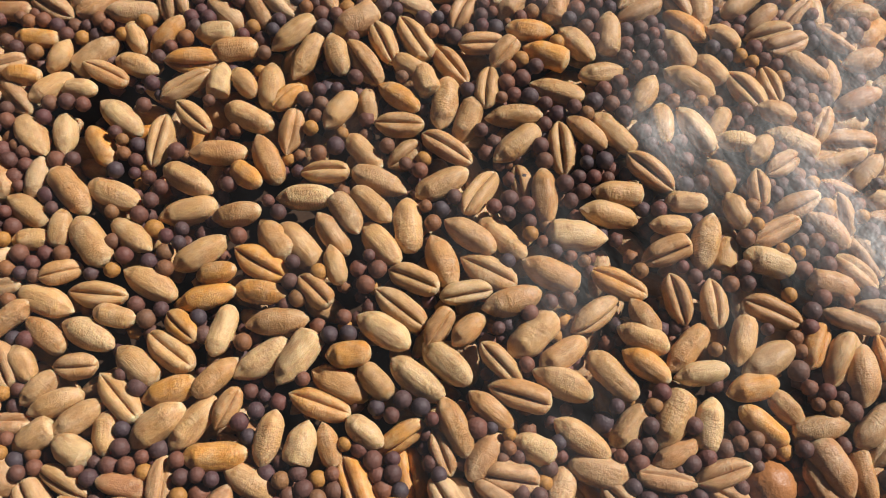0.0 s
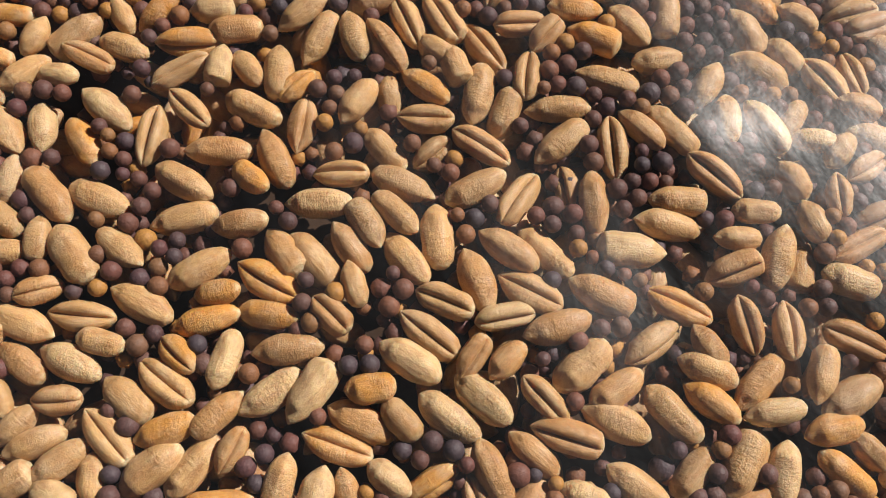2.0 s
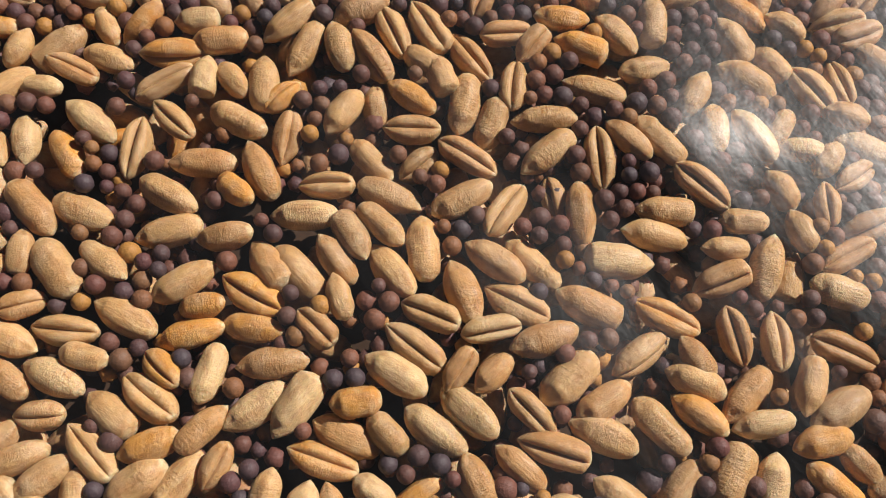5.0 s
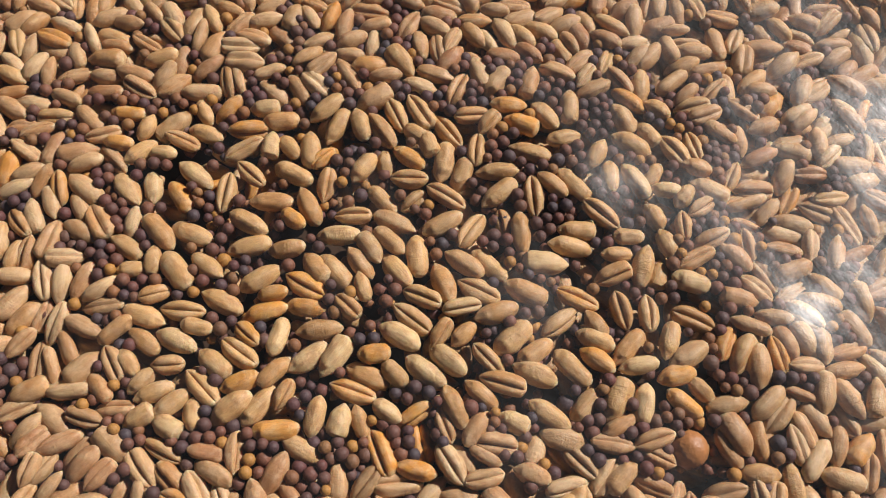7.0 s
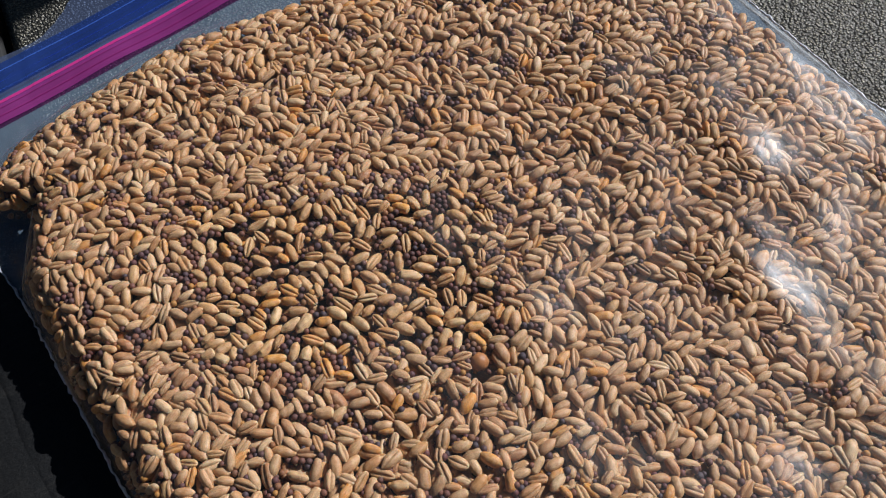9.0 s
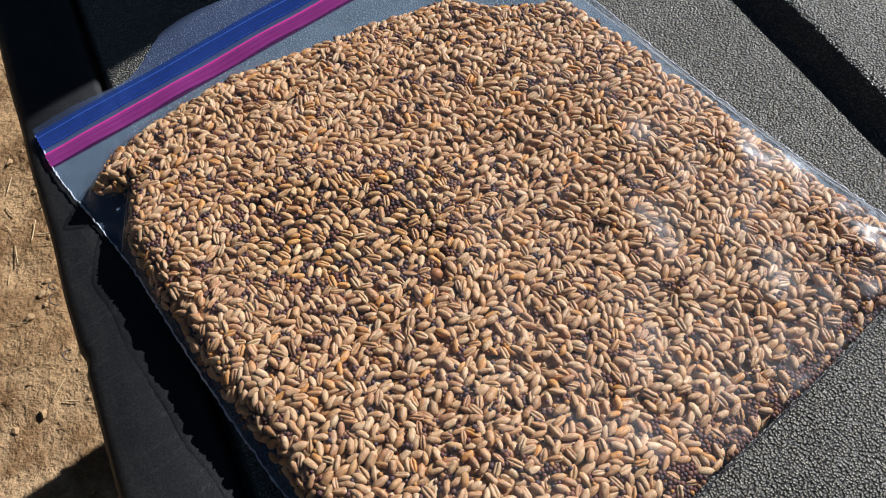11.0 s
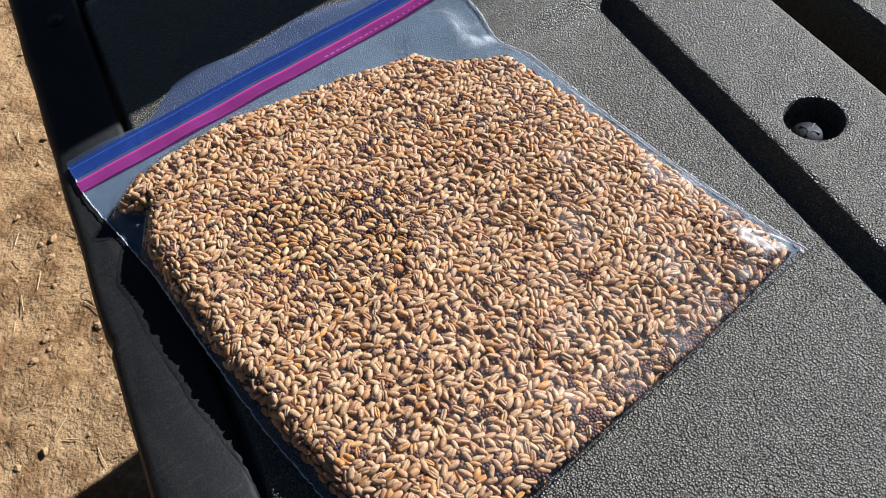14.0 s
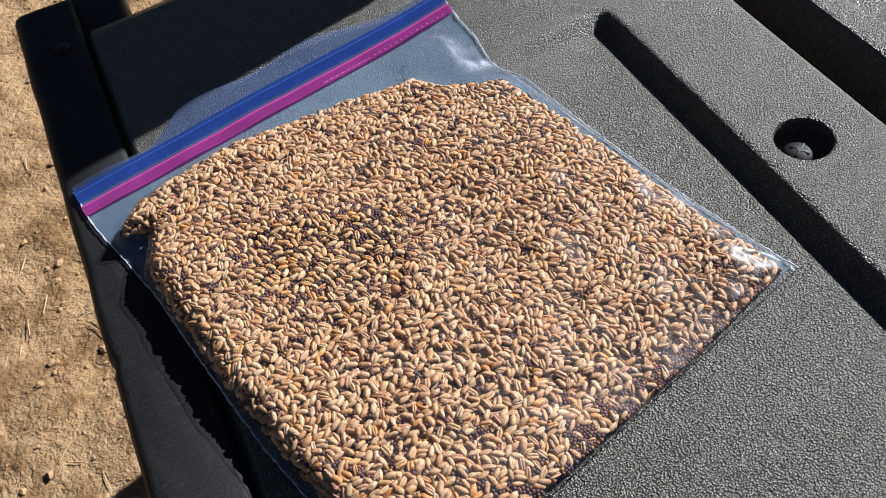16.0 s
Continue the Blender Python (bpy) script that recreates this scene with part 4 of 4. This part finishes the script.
def spline(points, n):
    p = np.array(points)
    t = np.concatenate([[0], np.cumsum(np.hypot(*np.diff(p, axis=0).T))])
    q = np.linspace(0, t[-1], n)
    out = np.stack([np.interp(q, t, p[:, 0]), np.interp(q, t, p[:, 1])], -1)
    for _ in range(max(1, n // 60)):
        out[1:-1] = (out[:-2] + 2 * out[1:-1] + out[2:]) / 4
    return out


def film_height(x, y, a, b):
    """a: 0 to 1 across the bag, b: 0 at the zip to 1 at the foot."""
    d = inside_depth(x, y)
    over = heap_top(x, y) + 0.0012
    edge = np.minimum(a, 1 - a) * 0.26
    loose = 0.0012 + 0.0075 * smooth(0.07, 0.17, b) * np.clip(edge / 0.03, 0, 1) ** 0.7 * np.exp(-np.maximum(-d, 0) / 0.03)
    loose = loose + (0.0008 * np.exp(-(b / 0.10) ** 2) + 0.0016 * wobble(x, y, 140, 2) * np.exp(-((b - 0.2) / 0.14) ** 2)) * np.clip(edge / 0.02, 0, 1)
    tent = 0.010 * np.exp(-((x - 0.228) / 0.012) ** 2 - ((y + 0.050) / 0.020) ** 2) - 0.005 * np.exp(-((x - 0.205 + 0.4 * (y + 0.06)) / 0.006) ** 2) * np.exp(-((y + 0.055) / 0.02) ** 2)
    k = smooth(-0.010, 0.004, d)
    fold = 0.0011 * np.maximum(0, wobble(x * 0.8, y, 330, 11)) * smooth(0.18, 0.25, x) * smooth(-0.18, -0.27, y)
    along = ((x - 0.269) * -0.63 + (y + 0.2905) * 0.78)
    across = ((x - 0.269) * 0.78 + (y + 0.2905) * 0.63)
    fold = fold + 0.0018 * np.exp(-(across / 0.0030) ** 2) * smooth(0.0, 0.01, along) * (1 - smooth(0.02, 0.055, along))
    puff = 0.0010 * np.maximum(0, wobble(x, y, 75, 4)) * smooth(0.1, 0.2, x)
    for cx, cy, high, wide in ((0.1152, -0.145, 0.0017, 0.0066), (0.1265, -0.1765, 0.0020, 0.0080), (0.190, -0.125, 0.0018, 0.009), (0.209, -0.172, 0.0020, 0.0085),
                                (0.183, -0.212, 0.0022, 0.0090), (0.240, -0.210, 0.0016, 0.0060), (0.2425, -0.2640, 0.0040, 0.0110), (0.228, -0.288, 0.0014, 0.0060)):
        puff = puff + high * np.exp(-((x - cx) ** 2 + 0.35 * (y - cy) ** 2) / wide ** 2)
    z = (loose + np.maximum(tent, -0.004)) * (1 - k) + over * k + fold + puff * k
    rim = np.clip(edge / 0.006, 0, 1) * np.clip((1 - b) * 0.3 / 0.006, 0, 1)
    z = np.maximum(0.0012 + (z - 0.0012) * rim, np.maximum(0.0009, over * smooth(-0.0035, 0.0003, d)))
    return z + np.maximum(panel_height(x * 0.986 - y * 0.1668, x * 0.1668 + y * 0.986), 0) * (1 - k)


NA, NB = 190, 210
lft, rgt = spline(LEFT, NB), spline(RIGHT, NB)
aa, bb = np.meshgrid(np.linspace(0, 1, NA), np.linspace(0, 1, NB), indexing="ij")
fx = lft[None, :, 0] * (1 - aa) + rgt[None, :, 0] * aa
fy = lft[None, :, 1] * (1 - aa) + rgt[None, :, 1] * aa
fz = film_height(fx, fy, aa, bb)
sheet = np.stack([fx, fy, fz], -1)


def bag_part(name, pts, material, label="", parent=None):
    ob = new(name, mesh_of(name, pts.reshape(-1, 3), grid_faces(pts.shape[0], pts.shape[1])[:, ::-1], material))
    ob.parent = parent or bag
    return tagged(ob, label)


bag_part("front_film", sheet, FILM, "clear creased plastic film")
bag_part("back_film", np.stack([fx, fy, 0.0005 + np.maximum(panel_height(fx * 0.986 - fy * 0.1668, fx * 0.1668 + fy * 0.986), 0)], -1)[::3, ::3], BACK)


def at_row(y_from_top, a):
    """Points of the front sheet at a distance below its upper edge."""
    b = np.clip(y_from_top / 0.30, 0, 1) * (NB - 1)
    i0 = np.minimum(b.astype(int), NB - 2)
    ia = np.clip((a * (NA - 1)).round().astype(int), 0, NA - 1)
    t = (b - i0)[..., None]
    return sheet[ia, i0] * (1 - t) + sheet[ia, i0 + 1] * t


def strip(name, y0, y1, lift, material, label="", rows=6, ridge=0.0003):
    ra, rb = np.meshgrid(np.linspace(0, 1, NA), np.linspace(0, 1, rows), indexing="ij")
    p = at_row(y0 + (y1 - y0) * rb, ra)
    p[..., 2] += lift + ridge * np.sin(rb * np.pi * (rows - 1) / 2) ** 2
    return bag_part(name, p, material, label)


strip("blue_zip_band", 0.0, 0.0115, 0.0006, BLUE, "translucent blue zip band", 9)
for y in (0.0030, 0.0072, 0.0104):
    strip("blue_zip_rib", y, y + 0.0006, 0.0007, BLUE_RIB, "", 4, 0.0001)
strip("clear_zip_gap", 0.0115, 0.0148, 0.0004, LIP, "pale translucent zip gap", 4)
strip("pink_zip_track", 0.0148, 0.0230, 0.0006, PINK, "translucent pink zip track", 9)
strip("magenta_zip_line", 0.0146, 0.0158, 0.0009, MAGENTA, "bright magenta zip line", 4, 0.0001)
for y in (0.0168, 0.0198):
    strip("pink_zip_rib", y, y + 0.0007, 0.0008, PINK, "", 4, 0.0002)

# short pale crimps pressed along the pink track
quads = np.concatenate([at_row(np.array([0.0207, 0.0207, 0.0214, 0.0214]), np.array([a, a + 0.0075, a + 0.0075, a])) + [0, 0, 0.0010] for a in np.arange(0.62, 0.975, 0.0158)])
crimps = new("zip_crimps", mesh_of("zip_crimps", quads, np.arange(len(quads)).reshape(-1, 4), CRIMP))
crimps.parent = bag
tagged(crimps, "row of pale pink crimp marks")

# the loose opening lip above the zip, taller in its middle
ra, rb = np.meshgrid(np.linspace(0, 1, 140), np.linspace(0, 1, 9), indexing="ij")
lx_ = 0.0 + 0.2615 * ra
rise = 0.0015 + 0.0165 * smooth(0.045, 0.080, lx_) * (1 - smooth(0.165, 0.235, lx_)) * (1 + 0.06 * np.sin(lx_ * 90)) + 0.003 * smooth(0.17, 0.2, lx_) * (1 - smooth(0.21, 0.25, lx_))
base = at_row(np.zeros(140), np.linspace(0, 1, 140))
lip = np.stack([base[:, None, 0] + 0 * rb, base[:, None, 1] + rise * rb, base[:, None, 2] + 0.0004 + 0.0025 * rb * np.sin(lx_ * 40 + 1) ** 2], -1)
bag_part("opening_lip", lip, LIP, "milky clear opening lip")


def seam(name, line, r, material=SEAL, label="whitish crinkled heat-sealed edge"):
    """A thin crinkled welded edge along a line of points."""
    cu_ = bpy.data.curves.new(name, "CURVE")
    cu_.dimensions, cu_.bevel_depth, cu_.bevel_resolution = "3D", r, 1
    sp = cu_.splines.new("POLY")
    sp.points.add(len(line) - 1)
    q = random.Random(4)
    for p, c in zip(sp.points, line):
        p.co = (c[0] + q.uniform(-1, 1) * 0.00035, c[1] + q.uniform(-1, 1) * 0.0002, c[2] + q.uniform(0, 1) * 0.0004, 1)
        p.radius = q.uniform(0.5, 1.5)
    cu_.materials.append(material)
    ob = new(name, cu_)
    ob.parent = bag
    return tagged(ob, label)


seam("side_seal", sheet[0], 0.00034)
seam("side_seal", sheet[-1], 0.00034)
# clear fold whose dark reflection of the panel is put into its colour
seam("foot_fold", sheet[:, -1], 0.00022, FOLD_REFLECT, "thin clear folded edge, panel's dark reflection painted on")
